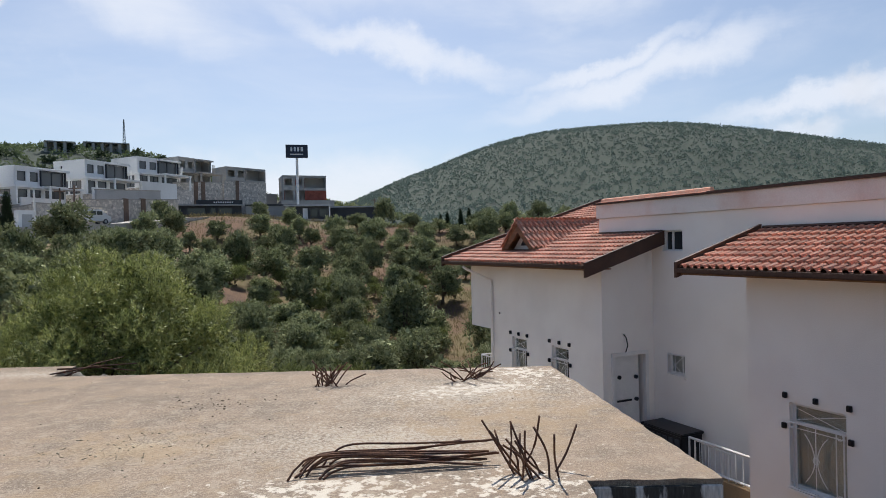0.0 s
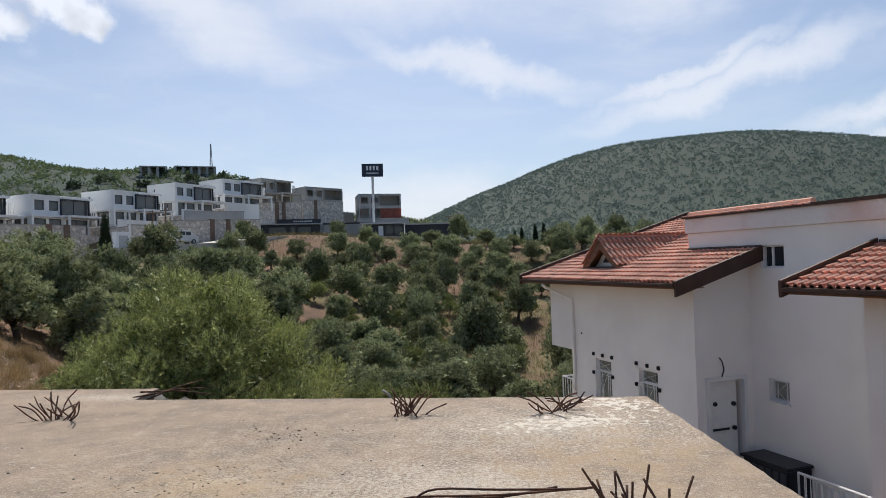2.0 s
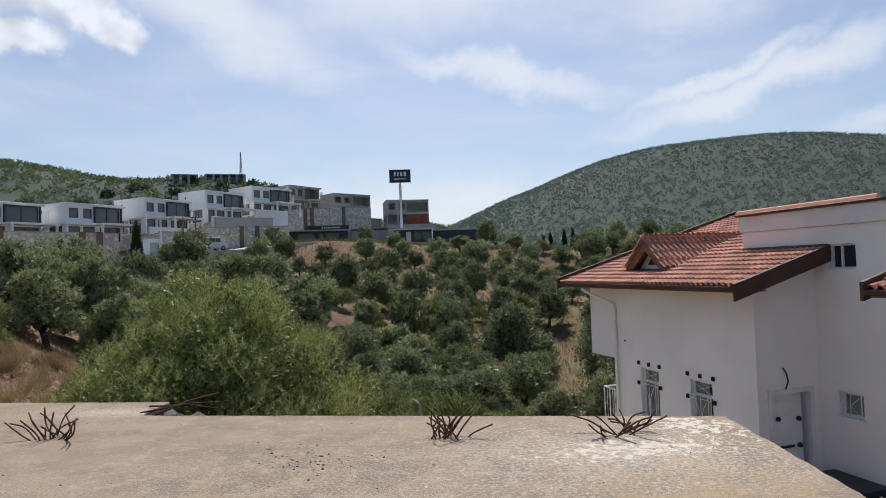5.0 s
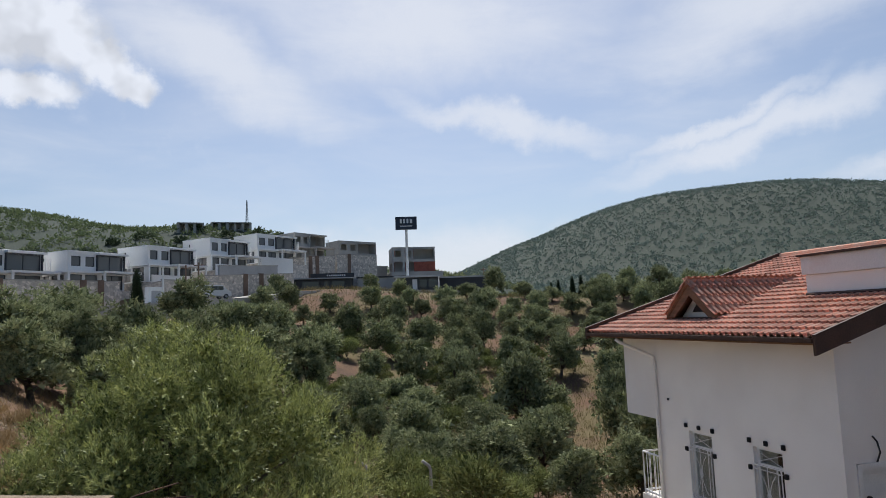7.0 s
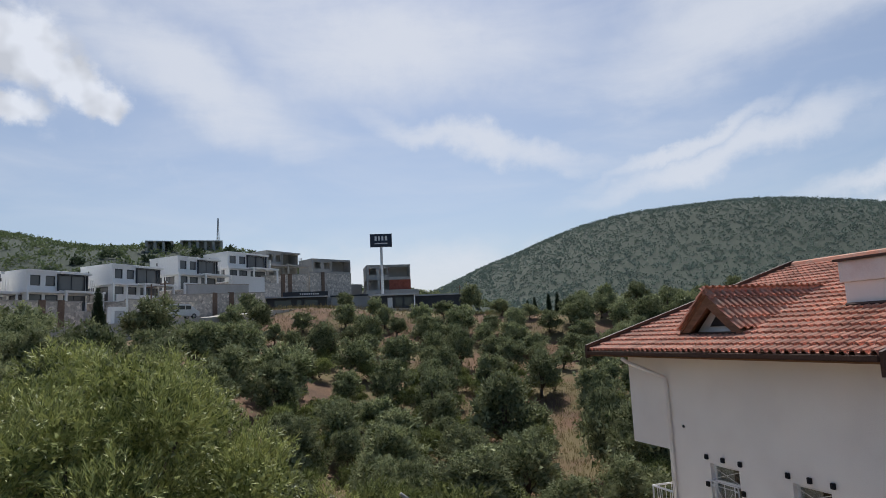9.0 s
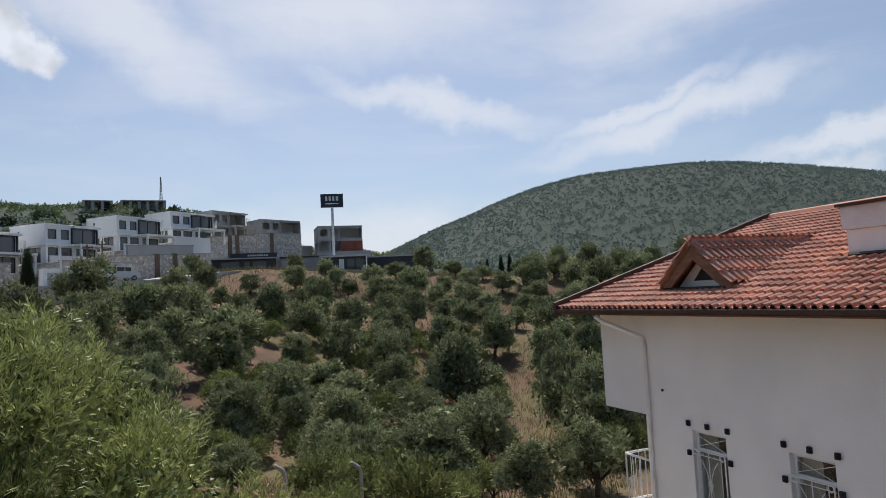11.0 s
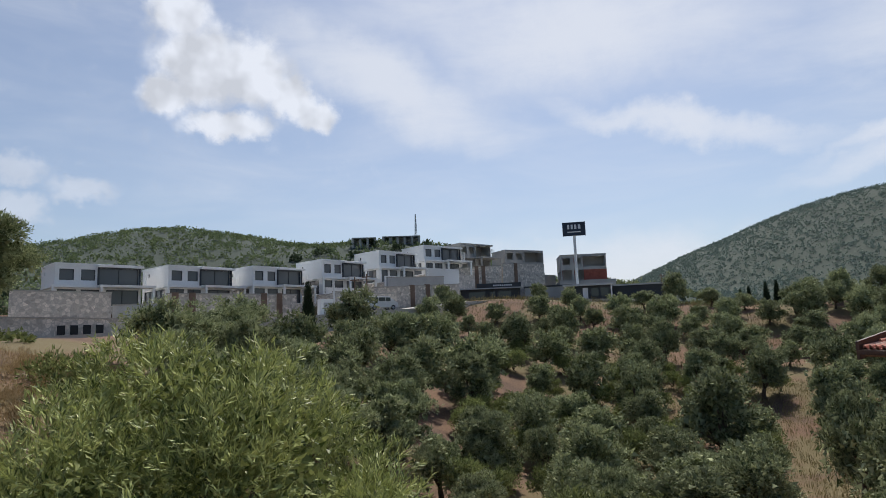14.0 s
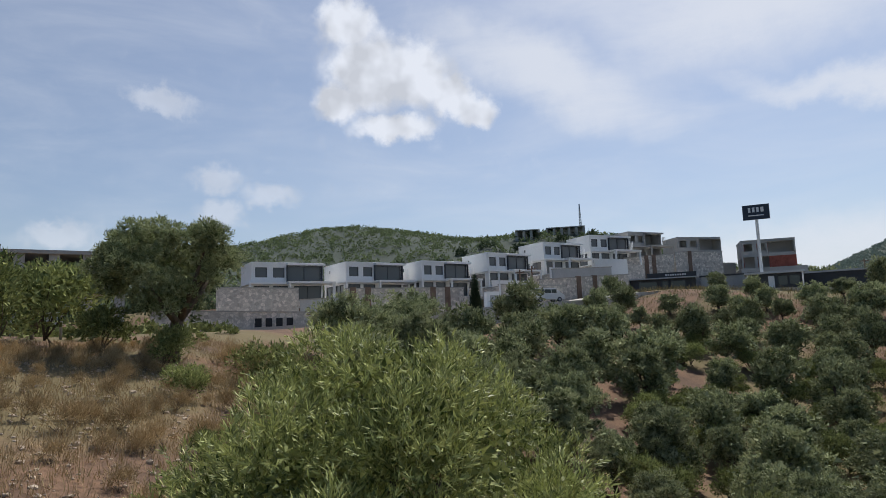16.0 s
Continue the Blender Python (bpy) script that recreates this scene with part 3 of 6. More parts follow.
M_PEBBLE = mat("loose_stone", (0.46, 0.375, 0.285), 0.95, vary=0.25, scale=3, fine=30, bump=0.3)
M_SHEET = mat("black_sheet", (0.03, 0.028, 0.026), 0.6, vary=0.3, scale=6, fine=40, bump=0.4)
M_GRIT = mat("slab_grit", (0.40, 0.34, 0.25), 0.95, vary=0.25, scale=3, fine=30, bump=0.3)
M_DEBRIS = mat("dark_debris", (0.11, 0.085, 0.06), 0.95, vary=0.3, scale=5, fine=30, bump=0.2)
r_s = np.random.default_rng(4)
scatter_stones("grit", [(r_s.normal(-2.4, 0.55), r_s.normal(5.0, 0.33)) for i in range(500)] + [(r_s.uniform(-6, 1.1), r_s.uniform(2, 7.7)) for i in range(260)], 0.008, M_GRIT, 1, "fine pale grit on the slab", lambda x, y: 0)
scatter_stones("debris", [(r_s.normal(-2.3, 0.3), r_s.normal(6.3, 0.22)) for i in range(90)] + [(r_s.uniform(-6, 1.0), r_s.uniform(3, 7.7)) for i in range(60)], 0.009, M_DEBRIS, 2, "dry dark leaf litter on the slab", lambda x, y: 0)
# dark sheet and sticks in the notch beside the slab
bm = bmesh.new()
grid = [[bm.verts.new((-4.86 + 0.17 * i, 7.98 + 0.09 * j, -0.10 + 0.07 * math.sin(2.1 * i + 1.3 * j) + 0.05 * math.cos(3.0 * j - i) - 0.05 * i)) for j in range(9)] for i in range(9)]
for i in range(8):
    for j in range(8):
        bm.faces.new((grid[i][j], grid[i + 1][j], grid[i + 1][j + 1], grid[i][j + 1]))
bmesh.ops.solidify(bm, geom=bm.faces[:], thickness=0.012)
tagged(part("plastic_sheet", bm, M_SHEET, smooth=True), "crumpled black plastic sheet lying beside the slab", "sheet")
for i, (p, q) in enumerate((((-4.9, 8.05, 0.0), (-4.0, 8.45, 0.05)), ((-4.95, 8.3, 0.02), (-3.9, 8.2, 0.0)), ((-4.7, 8.0, -0.02), (-4.3, 8.7, 0.1)))):
    bm = bmesh.new()
    p, q = Vector(p), Vector(q)
    rod(bm, [p, p.lerp(q, 0.5) + Vector((0, 0.03, 0.03)), q], [0.012, 0.01, 0.006], 5)
    tagged(part("stick", bm, M_RUST, smooth=True), "thin dry stick lying across a black sheet", "stick", "sticks beside the slab")
boxes("wall_below_slab", [((-9.3, -5.8, -4.6), (0.75, 7.75, -0.22))], M_CONC).update_tag()
tagged(bpy.data.objects["wall_below_slab"], "plain concrete walls carrying the roof slab", "wall", kind="structure")

# ---- the white house ----
HOUSE = pose(1.42, 18.45, 0, 0, 0, -64.85)      # s runs along the facade, k into the house
house = thing("house", HOUSE, "white plastered house with red clay tile roofs and wrought grilles", "house")
SLOPE, EAVE_K, EAVE_Z = 0.30, -0.66, 1.0
FLOOR = -3.3


def roof_z(k):
    return EAVE_Z + SLOPE * (k - EAVE_K)


bm = bmesh.new()
WIN_A = [(0.94, 1.65, -2.38, -1.02), (2.78, 3.47, -2.38, -1.02)]
pierced(bm, -0.14, 4.72, FLOOR - 1.5, 0.86, WIN_A, lambda a, b, c, d: ((a, 0.0, c), (b, 0.25, d)))
box(bm, (-1.39, 0, -0.94), (-0.14, 0.25, 0.86))
box(bm, (-1.39, 0.25, -0.94), (-1.14, 5.3, 0.86))
box(bm, (-1.14, 0.25, -0.94), (-0.14, 5.3, -0.74))
box(bm, (-0.14, 0.25, FLOOR - 1.5), (0.11, 5.3, -0.94))
bmesh.ops.remove_doubles(bm, verts=bm.verts[:], dist=1e-4)
part("wall_a", bm, M_PLASTER, house, "white plaster facade with an overhanging upper bay")
bm = bmesh.new()
pierced(bm, 0.25, 1.45, FLOOR - 0.6, 0.86, [(0.28, 1.2, FLOOR, -1.06)], lambda a, b, c, d: ((4.47, a, c), (4.72, b, d)))
vs = [bm.verts.new(p) for p in ((4.47, 0.0, 0.86), (4.72, 0.0, 0.86), (4.72, 1.45, 0.86), (4.47, 1.45, 0.86), (4.47, 0.0, roof_z(0) - 0.1), (4.72, 0.0, roof_z(0) - 0.1), (4.72, 1.45, roof_z(1.45) - 0.1), (4.47, 1.45, roof_z(1.45) - 0.1))]
for f in ((0, 1, 2, 3), (4, 5, 6, 7), (0, 1, 5, 4), (1, 2, 6, 5), (2, 3, 7, 6), (3, 0, 4, 7)):
    bm.faces.new([vs[i] for i in f])
bmesh.ops.remove_doubles(bm, verts=bm.verts[:], dist=1e-4)
part("wall_b", bm, M_PLASTER, house, "white plaster end wall round the entrance")
WIN_C = [(5.15, 5.64, -1.46, -1.0), (5.05, 5.64, 1.24, 1.70), (7.4, 7.9, 1.28, 1.67)]
bm = bmesh.new()
pierced(bm, 2.88, 16, FLOOR - 0.6, 2.05, WIN_C, lambda a, b, c, d: ((a, 1.45, c), (b, 1.7, d)))
box(bm, (2.88, 1.7, 1.0), (3.13, 7.5, 2.05))
bmesh.ops.remove_doubles(bm, verts=bm.verts[:], dist=1e-4)
part("wall_c", bm, M_PLASTER, house, "tall white plaster wall with small windows")
parapet = boxes("parapet", [((2.84, 1.39, 2.053), (16, 1.75, 2.40))], M_PINK, house, "pink-stained white parapet", bevel=0.01)
boxes("coping", [((2.8, 1.33, 2.40), (16, 1.85, 2.44))], M_BROWN, house, "dark brown coping")
boxes("roof_edge", [((5.9, 1.9, 2.30), (16, 2.1, 2.51))], M_BROWN, house, "dark brown roof edge")
boxes("flat_roof", [((2.9, 1.76, 2.0), (16, 7.5, 2.3))], M_CONC, house)
bm = bmesh.new()
WIN_B = [(9.2, 10.1, -2.40, -1.07)]
pierced(bm, 8.45, 16, FLOOR - 0.6, 0.86, WIN_B, lambda a, b, c, d: ((a, 0.0, c), (b, 0.25, d)))
box(bm, (8.45, 0.25, FLOOR - 0.6), (8.7, 1.45, 0.86))
bmesh.ops.remove_doubles(bm, verts=bm.verts[:], dist=1e-4)
part("wall_d", bm, M_PLASTER, house, "white plaster facade of the nearer wing")


def tile_mesh():
    """One clay tile: two rounded rolls beside shallow pans, slightly tapered; 0.3 wide, laid along +y."""
    vs, fs = [], []
    prof = [(-0.15, 0.004), (-0.137, 0.043), (-0.105, 0.062), (-0.073, 0.043), (-0.06, 0.006), (-0.03, 0.0), (0.0, 0.006), (0.013, 0.043), (0.045, 0.062), (0.077, 0.043), (0.09, 0.006), (0.15, 0.004)]
    for y, lift in ((0.0, 0.042), (0.36, 0.0)):
        for t in (0.0, -0.022):
            vs += [(x, y, z + lift + t) for x, z in prof]
    n = len(prof)
    for i in range(n - 1):
        fs.append((i, i + 1, 2 * n + i + 1, 2 * n + i))
        fs.append((i, n + i, n + i + 1, i + 1))
    return raw("roof_tile", vs, fs, M_TILE)


TILE = tile_mesh()
tile_count = 0


def roof_plane(name, s0, s1, k0, k1, skip=None, lattice=True):
    """A tiled slope: boarded deck with rows of single tiles on it."""
    global tile_count
    bm = bmesh.new()
    vs = [bm.verts.new((s, k, roof_z(k) + d)) for d in (-0.085, -0.03) for s, k in ((s0, k0), (s1, k0), (s1, k1), (s0, k1))]
    for f in ((0, 1, 2, 3), (4, 5, 6, 7), (0, 1, 5, 4), (1, 2, 6, 5), (2, 3, 7, 6), (3, 0, 4, 7)):
        bm.faces.new([vs[i] for i in f])
    deck = part(name, bm, M_WOOD, house, "roof of red clay tiles")
    tilt = math.atan(SLOPE)
    rest_v, rest_f = [], []
    rows, k = [], k0
    while k < k1 - 0.1:
        rows.append(k)
        k += 0.285 * math.cos(tilt)
    cols = np.arange(s0 + 0.16, s1 - 0.1, 0.3)
    rng = random.Random(name)
    for k in rows:
        for s in cols:
            if skip and skip(s, k + 0.15):
                continue
            m = Matrix.Translation((s + rng.uniform(-0.006, 0.006), k, roof_z(k) - 0.025)) @ Euler((tilt, rng.uniform(-0.015, 0.015), rng.uniform(-0.02, 0.02))).to_matrix().to_4x4()
            if tile_count < 600:
                tile_count += 1
                ob = new("roof_tile", TILE)
                ob.parent = deck
                ob.matrix_local = m
            else:
                base = len(rest_v)
                rest_v += [m @ v.co for v in TILE.vertices]
                rest_f += [tuple(base + i for i in p.vertices) for p in TILE.polygons]
    if rest_v:
        ob = new("roof_tiles", raw("roof_tiles", rest_v, rest_f, M_TILE))
        ob.parent = deck
        tagged(ob, kind="stuff")
    return deck


A0, A1, RIDGE_K = -1.85, 5.08, 5.4


def barge(name, s, k0, k1, th=0.05, drop=0.2, rise=0.07):
    bm = bmesh.new()
    vs = [bm.verts.new((s + a, k, roof_z(k) + d)) for a in (0, th) for k, d in ((k0, -drop), (k0, rise), (k1, rise), (k1, -drop))]
    for f in ((0, 1, 2, 3), (4, 5, 6, 7), (0, 1, 5, 4), (1, 2, 6, 5), (2, 3, 7, 6), (3, 0, 4, 7)):
        bm.faces.new([vs[i] for i in f])
    return part(name, bm, M_BROWN, house)


def eaves(s0, s1, name):
    boxes("gutter_" + name, [((s0, EAVE_K - 0.1, EAVE_Z - 0.08), (s1, EAVE_K + 0.0, EAVE_Z - 0.005))], M_BROWN, house, "dark brown gutter", bevel=0.012)
    boxes("soffit_" + name, [((s0 + 0.02, EAVE_K + 0.003, EAVE_Z - 0.115), (s1 - 0.02, 0.0, EAVE_Z - 0.09))], M_WOOD, house)


def flashing(s0, s1, name):
    bm = bmesh.new()
    rod(bm, [(s0, 1.42, roof_z(1.42) + 0.06), (s1, 1.42, roof_z(1.42) + 0.06)], 0.035, 6)
    part("flashing_" + name, bm, M_BROWN, house)


eaves(A0, A1, "a")
eaves(7.66, 16, "b")
barge("barge_board", A0 - 0.06, EAVE_K - 0.08, RIDGE_K, 0.07, 0.14, 0.15)
barge("barge_board", A1, EAVE_K - 0.08, 1.44, drop=0.24)
barge("barge_board", 7.6, EAVE_K - 0.08, 1.38, 0.06, 0.14, 0.13)
flashing(2.9, A1, "a")
flashing(7.66, 16, "b")
bm = bmesh.new()
rod(bm, [(A0, RIDGE_K, roof_z(RIDGE_K) + 0.02), (2.86, RIDGE_K, roof_z(RIDGE_K) + 0.02)], 0.1, 8)
part("ridge_tile", bm, M_TILE, house)


# dormer
D_S0, D_S1, D_K, D_Z0, D_Z1 = 0.28, 1.90, 0.42, 1.32, 2.03
d_mid = (D_S0 + D_S1) / 2


def dormer():
    top_k = EAVE_K + (D_Z1 - EAVE_Z) / SLOPE
    bm = bmesh.new()
    f = [bm.verts.new(p) for p in ((D_S0 + 0.15, D_K, D_Z0), (D_S1 - 0.15, D_K, D_Z0), (d_mid, D_K, D_Z1 - 0.12))]
    g = [bm.verts.new(p) for p in ((D_S0 + 0.15, D_K + 0.9, D_Z0), (D_S1 - 0.15, D_K + 0.9, D_Z0), (d_mid, D_K + 0.9, D_Z1 - 0.12))]
    bm.faces.new(f)
    bm.faces.new(g[::-1])
    for i in range(3):
        bm.faces.new((f[i], g[i], g[(i + 1) % 3], f[(i + 1) % 3]))
    body = part("dormer", bm, M_PLASTER, house, "small gabled dormer with a wooden surround")
    for sgn in (-1, 1):
        foot = D_S0 if sgn < 0 else D_S1
        bm = bmesh.new()
        w = 0.2
        for a, b in (((foot, D_Z0), (d_mid, D_Z1)),):
            dx, dz = b[0] - a[0], b[1] - a[1]
            ln = math.hypot(dx, dz)
            nx, nz = (dz / ln * w * sgn * -1, abs(dx) / ln * w)
            pts = [a, b, (b[0], b[1] - w * ln / abs(dx) * 0.98), (a[0] - sgn * w * 1.25, a[1])]
            q = [bm.verts.new((x, D_K - 0.28, z)) for x, z in pts] + [bm.verts.new((x, D_K - 0.22, z)) for x, z in pts]
            for fc in ((0, 1, 2, 3), (4, 5, 6, 7), (0, 1, 5, 4), (1, 2, 6, 5), (2, 3, 7, 6), (3, 0, 4, 7)):
                bm.faces.new([q[i] for i in fc])
        part("barge_board", bm, M_WOOD, body, "brown stained board")
        # tiled slope of the dormer
        bm = bmesh.new()
        q = []
        for d in (-0.05, 0.0):
            q += [bm.verts.new((foot, D_K - 0.3, D_Z0 + d + 0.02)), bm.verts.new((d_mid, D_K - 0.3, D_Z1 + d + 0.02)), bm.verts.new((d_mid, top_k, D_Z1 + d + 0.02)), bm.verts.new((foot, EAVE_K + (D_Z0 - EAVE_Z) / SLOPE, D_Z0 + d + 0.02))]
        for fc in ((0, 1, 2, 3), (4, 5, 6, 7), (0, 1, 5, 4), (1, 2, 6, 5), (2, 3, 7, 6), (3, 0, 4, 7)):
            bm.faces.new([q[i] for i in fc])
        slope = part("dormer_roof", bm, M_WOOD, body)
        ln = math.hypot(d_mid - D_S0, D_Z1 - D_Z0)
        way = Vector((d_mid - foot, 0, D_Z1 - D_Z0)).normalized()
        back = Vector((0, 1, 0))
        nrm = way.cross(back) if way.cross(back).z > 0 else back.cross(way)
        step = 0.0
        r = 0
        while step < ln - 0.1:
            zz = D_Z0 + way.z * step
            k_end = EAVE_K + (zz + 0.25 - EAVE_Z) / SLOPE
            kk = D_K - 0.2
            while kk < k_end:
                o = Vector((foot, kk, D_Z0 + 0.02)) + way * step
                m = Matrix((( -back.x * sgn, way.x, nrm.x, o.x), (-back.y * sgn, way.y, nrm.y, o.y), (-back.z * sgn, way.z, nrm.z, o.z), (0, 0, 0, 1)))
                t = new("roof_tile", TILE)
                t.parent = slope
                t.matrix_local = m
                kk += 0.3
            step += 0.285
            r += 1
    bm = bmesh.new()
    rod(bm, [(d_mid, D_K - 0.32, D_Z1 + 0.04), (d_mid, top_k + 0.1, D_Z1 + 0.04)], 0.07, 8)
    part("ridge_tile", bm, M_TILE, body)
    bm = bmesh.new()
    for a, b in (((d_mid - 0.26, 1.42), (d_mid + 0.26, 1.42)),):
        q = [bm.verts.new((a[0], D_K - 0.03, a[1])), bm.verts.new((b[0], D_K - 0.03, b[1])), bm.verts.new((d_mid, D_K - 0.03, 1.70))]
        p = [bm.verts.new((v.co.x, D_K + 0.01, v.co.z)) for v in q]
        bm.faces.new(q)
        bm.faces.new(p)
        for i in range(3):
            bm.faces.new((q[i], p[i], p[(i + 1) % 3], q[(i + 1) % 3]))
    part("vent", bm, M_DARK, body, "small dark triangular vent")
    boxes("sill", [((D_S0 + 0.15, D_K - 0.25, D_Z0 - 0.06), (D_S1 - 0.15, D_K, D_Z0 - 0.01))], M_BROWN, body)


dormer()


def in_dormer(s, k):
    if k < D_K - 0.15 or not D_S0 < s < D_S1:
        return False
    z = D_Z0 + (1 - abs(s - d_mid) / (d_mid - D_S0)) * (D_Z1 - D_Z0)
    return roof_z(k) < z - 0.05


def grille(s0, s1, z0, z1, k, name, scroll=True, cover=0.6):
    """A white wrought window: panes, frame, and a grille with rings and curved bars."""
    w = new(name)
    w.parent = house
    tagged(w, "white window with a scrolled white iron grille")
    bm = bmesh.new()
    ring(bm, s0, s1, z0, z1, k + 0.08, k + 0.14, 0.05)
    part("window_frame", bm, M_STEELW, w)
    if z1 - z0 > 0.8:
        boxes("transom", [((s0 + 0.05, k + 0.085, z1 - 0.34), (s1 - 0.05, k + 0.135, z1 - 0.29))], M_STEELW, w)
    boxes("pane", [((s0 + 0.05, k + 0.10, z0 + 0.05), (s1 - 0.05, k + 0.11, z1 - 0.05))], M_CLEAR, w)
    boxes("curtain", [((s0 + 0.02, k + 0.2, z0 + 0.02), (s0 + (s1 - s0) * cover, k + 0.22, z1 - 0.02))], M_CURTAIN, w, "pale drawn curtain", bevel=0.004)
    bm = bmesh.new()
    kk, top = k - 0.03, z1 - 0.3 if z1 - z0 > 0.8 else z1 - 0.02
    for s in (s0 + 0.02, s1 - 0.02):
        rod(bm, [(s, kk, z0 + 0.0), (s, kk, top)], 0.011, 6)
    for z in (z0 + 0.02, top):
        rod(bm, [(s0, kk, z), (s1, kk, z)], 0.012, 6)
    mid, wd = (s0 + s1) / 2, s1 - s0
    if scroll:
        rod(bm, [(s0, kk, top - 0.07), (s1, kk, top - 0.07)], 0.008, 5)
        for s in (s0 + 0.15 * wd, s1 - 0.15 * wd, mid):
            rod(bm, [(s, kk, z0), (s, kk, top)], 0.008, 5)
        for sg in (-1, 1):
            for zc, flip in ((z0 + 0.52 * (top - z0), 1), (z0 + 0.52 * (top - z0), -1)):
                rod(bm, [(mid + sg * (0.02 + 0.16 * t * t), kk, zc + flip * 0.36 * (top - z0) * t) for t in (0, 0.25, 0.5, 0.75, 1)], 0.008, 5)
        for s, z in ((s0 + 0.08, top - 0.04), (s1 - 0.08, top - 0.04), (s0 + 0.08, z0 + 0.08), (s1 - 0.08, z0 + 0.08), (mid, z0 + 0.52 * (top - z0))):
            rod(bm, [(s + 0.05 * math.cos(a), kk, z + 0.05 * math.sin(a)) for a in np.linspace(0, 2 * math.pi, 11)], 0.008, 5)
        for a, b in (((s0, z1 - 0.05), (s1, z1 - 0.28)), ((s0, z1 - 0.28), (s1, z1 - 0.05))):
            rod(bm, [(a[0], k + 0.03, a[1]), (b[0], k + 0.03, b[1])], 0.006, 5)
    else:
        for a, b in (((s0, z0), (s1, top)), ((s0, top), (s1, z0)), ((mid, z0), (mid, top))):
            rod(bm, [(a[0], kk, a[1]), (b[0], kk, b[1])], 0.007, 5)
        rod(bm, [(s0 + 0.22 * wd + 0.04 * math.cos(a), kk, top - 0.1 + 0.04 * math.sin(a)) for a in np.linspace(0, 2 * math.pi, 11)], 0.007, 5)
    part("grille", bm, M_STEELW, w, "white iron grille")
    boxes("window_sill", [((s0 - 0.04, k - 0.05, z0 - 0.05), (s1 + 0.04, k + 0.08, z0 - 0.002))], M_PLASTER, w, bevel=0.006)
    if scroll:
        for s, z in ((s0 - 0.06, z1 + 0.1), ((s0 + s1) / 2, z1 + 0.1), (s1 + 0.06, z1 + 0.1), (s0 - 0.08, z1 - 0.38), (s1 + 0.08, z1 - 0.38)):
            bm = bmesh.new()
            box(bm, (s - 0.036, k - 0.045, z - 0.044), (s + 0.036, k - 0.0, z + 0.044))
            box(bm, (s - 0.02, k - 0.06, z - 0.024), (s + 0.02, k - 0.045, z + 0.024))
            part("shutter_clip", bm, M_BLACK, w, "black square bracket", bevel=0.006)
    return w


for s0, s1, z0, z1 in WIN_A:
    grille(s0, s1, z0, z1, 0.0, "window", cover=0.5)
for s0, s1, z0, z1 in WIN_B:
    grille(s0, s1, z0, z1, 0.0, "window", cover=0.98)
grille(*WIN_C[0], 1.45, "window", scroll=False, cover=0.7)
# shade of the unlit rooms put into colour: near-black floor and back walls
boxes("dark_room_backing", [((-0.1, 0.3, -3.5), (16, 7, -3.35)), ((3.2, 2.2, -3.3), (16, 2.3, 2.0)), ((0.2, 2.2, -3.3), (3.2, 2.3, 1.2))], M_DARK, house)
for s0, s1, z0, z1 in WIN_C[1:]:
    w = new("window")
    w.parent = house
    boxes("pane", [((s0, 1.58, z0), (s1, 1.6, z1))], M_PANE, w)
    bm = bmesh.new()
    ring(bm, s0, s1, z0, z1, 1.54, 1.59, 0.035)
    part("window_frame", bm, M_STEELW, w)
    boxes("mullion", [((s0 + 0.2, 1.545, z0 + 0.035), (s0 + 0.24, 1.585, z1 - 0.035))], M_STEELW, w)

# entrance door
door = new("door")
door.parent = house
tagged(door, "white panelled entrance door with round brass-dark fittings")
boxes("leaf", [((4.55, 0.32, FLOOR), (4.6, 1.1, -1.1))], M_STEELW, door, bevel=0.004)
bm = bmesh.new()
for k0, k1, z0, z1 in ((0.22, 0.30, FLOOR, -0.98), (1.18, 1.26, FLOOR, -0.98)):
    box(bm, (4.66, k0, z0), (4.75, k1, z1))
box(bm, (4.66, 0.22, -1.06), (4.752, 1.26, -0.98))
part("door_frame", bm, M_STEELW, door)
boxes("panel", [((4.6, 0.40, -2.0), (4.612, 0.92, -1.2)), ((4.6, 0.40, -3.1), (4.612, 0.92, -2.2))], M_STEELW, door, bevel=0.004)
for k, z in ((0.52, -1.55), (1.0, -1.58), (1.0, -2.08)):
    bm = bmesh.new()
    rod(bm, [(4.60, k, z), (4.65, k, z)], 0.045, 10)
    part("door_knob", bm, M_BLACK, door)
boxes("handle", [((4.62, 0.45, -2.1), (4.65, 0.85, -2.06))], M_BLACK, door)
bm = bmesh.new()
rod(bm, [(4.74, 0.62, -0.98), (4.80, 0.63, -0.82), (4.78, 0.61, -0.66), (4.73, 0.58, -0.58)], 0.014, 5)
part("cable", bm, M_BLACK, house, "loose black cable end")
# down pipe
bm = bmesh.new()
rod(bm, [(-0.62, EAVE_K, 0.86), (-0.6, EAVE_K + 0.1, 0.78), (-0.08, -0.06, 0.45), (-0.06, -0.06, 0.3), (-0.06, -0.06, FLOOR - 1.2)], 0.04, 8)
part("down_pipe", bm, M_PLASTER, house, "white rain pipe", smooth=True)
bm = bmesh.new()
rod(bm, [(0.3, -0.02, -0.45), (0.3, 0.02, -0.45)], 0.025, 8)
part("vent", bm, M_BLACK, house)


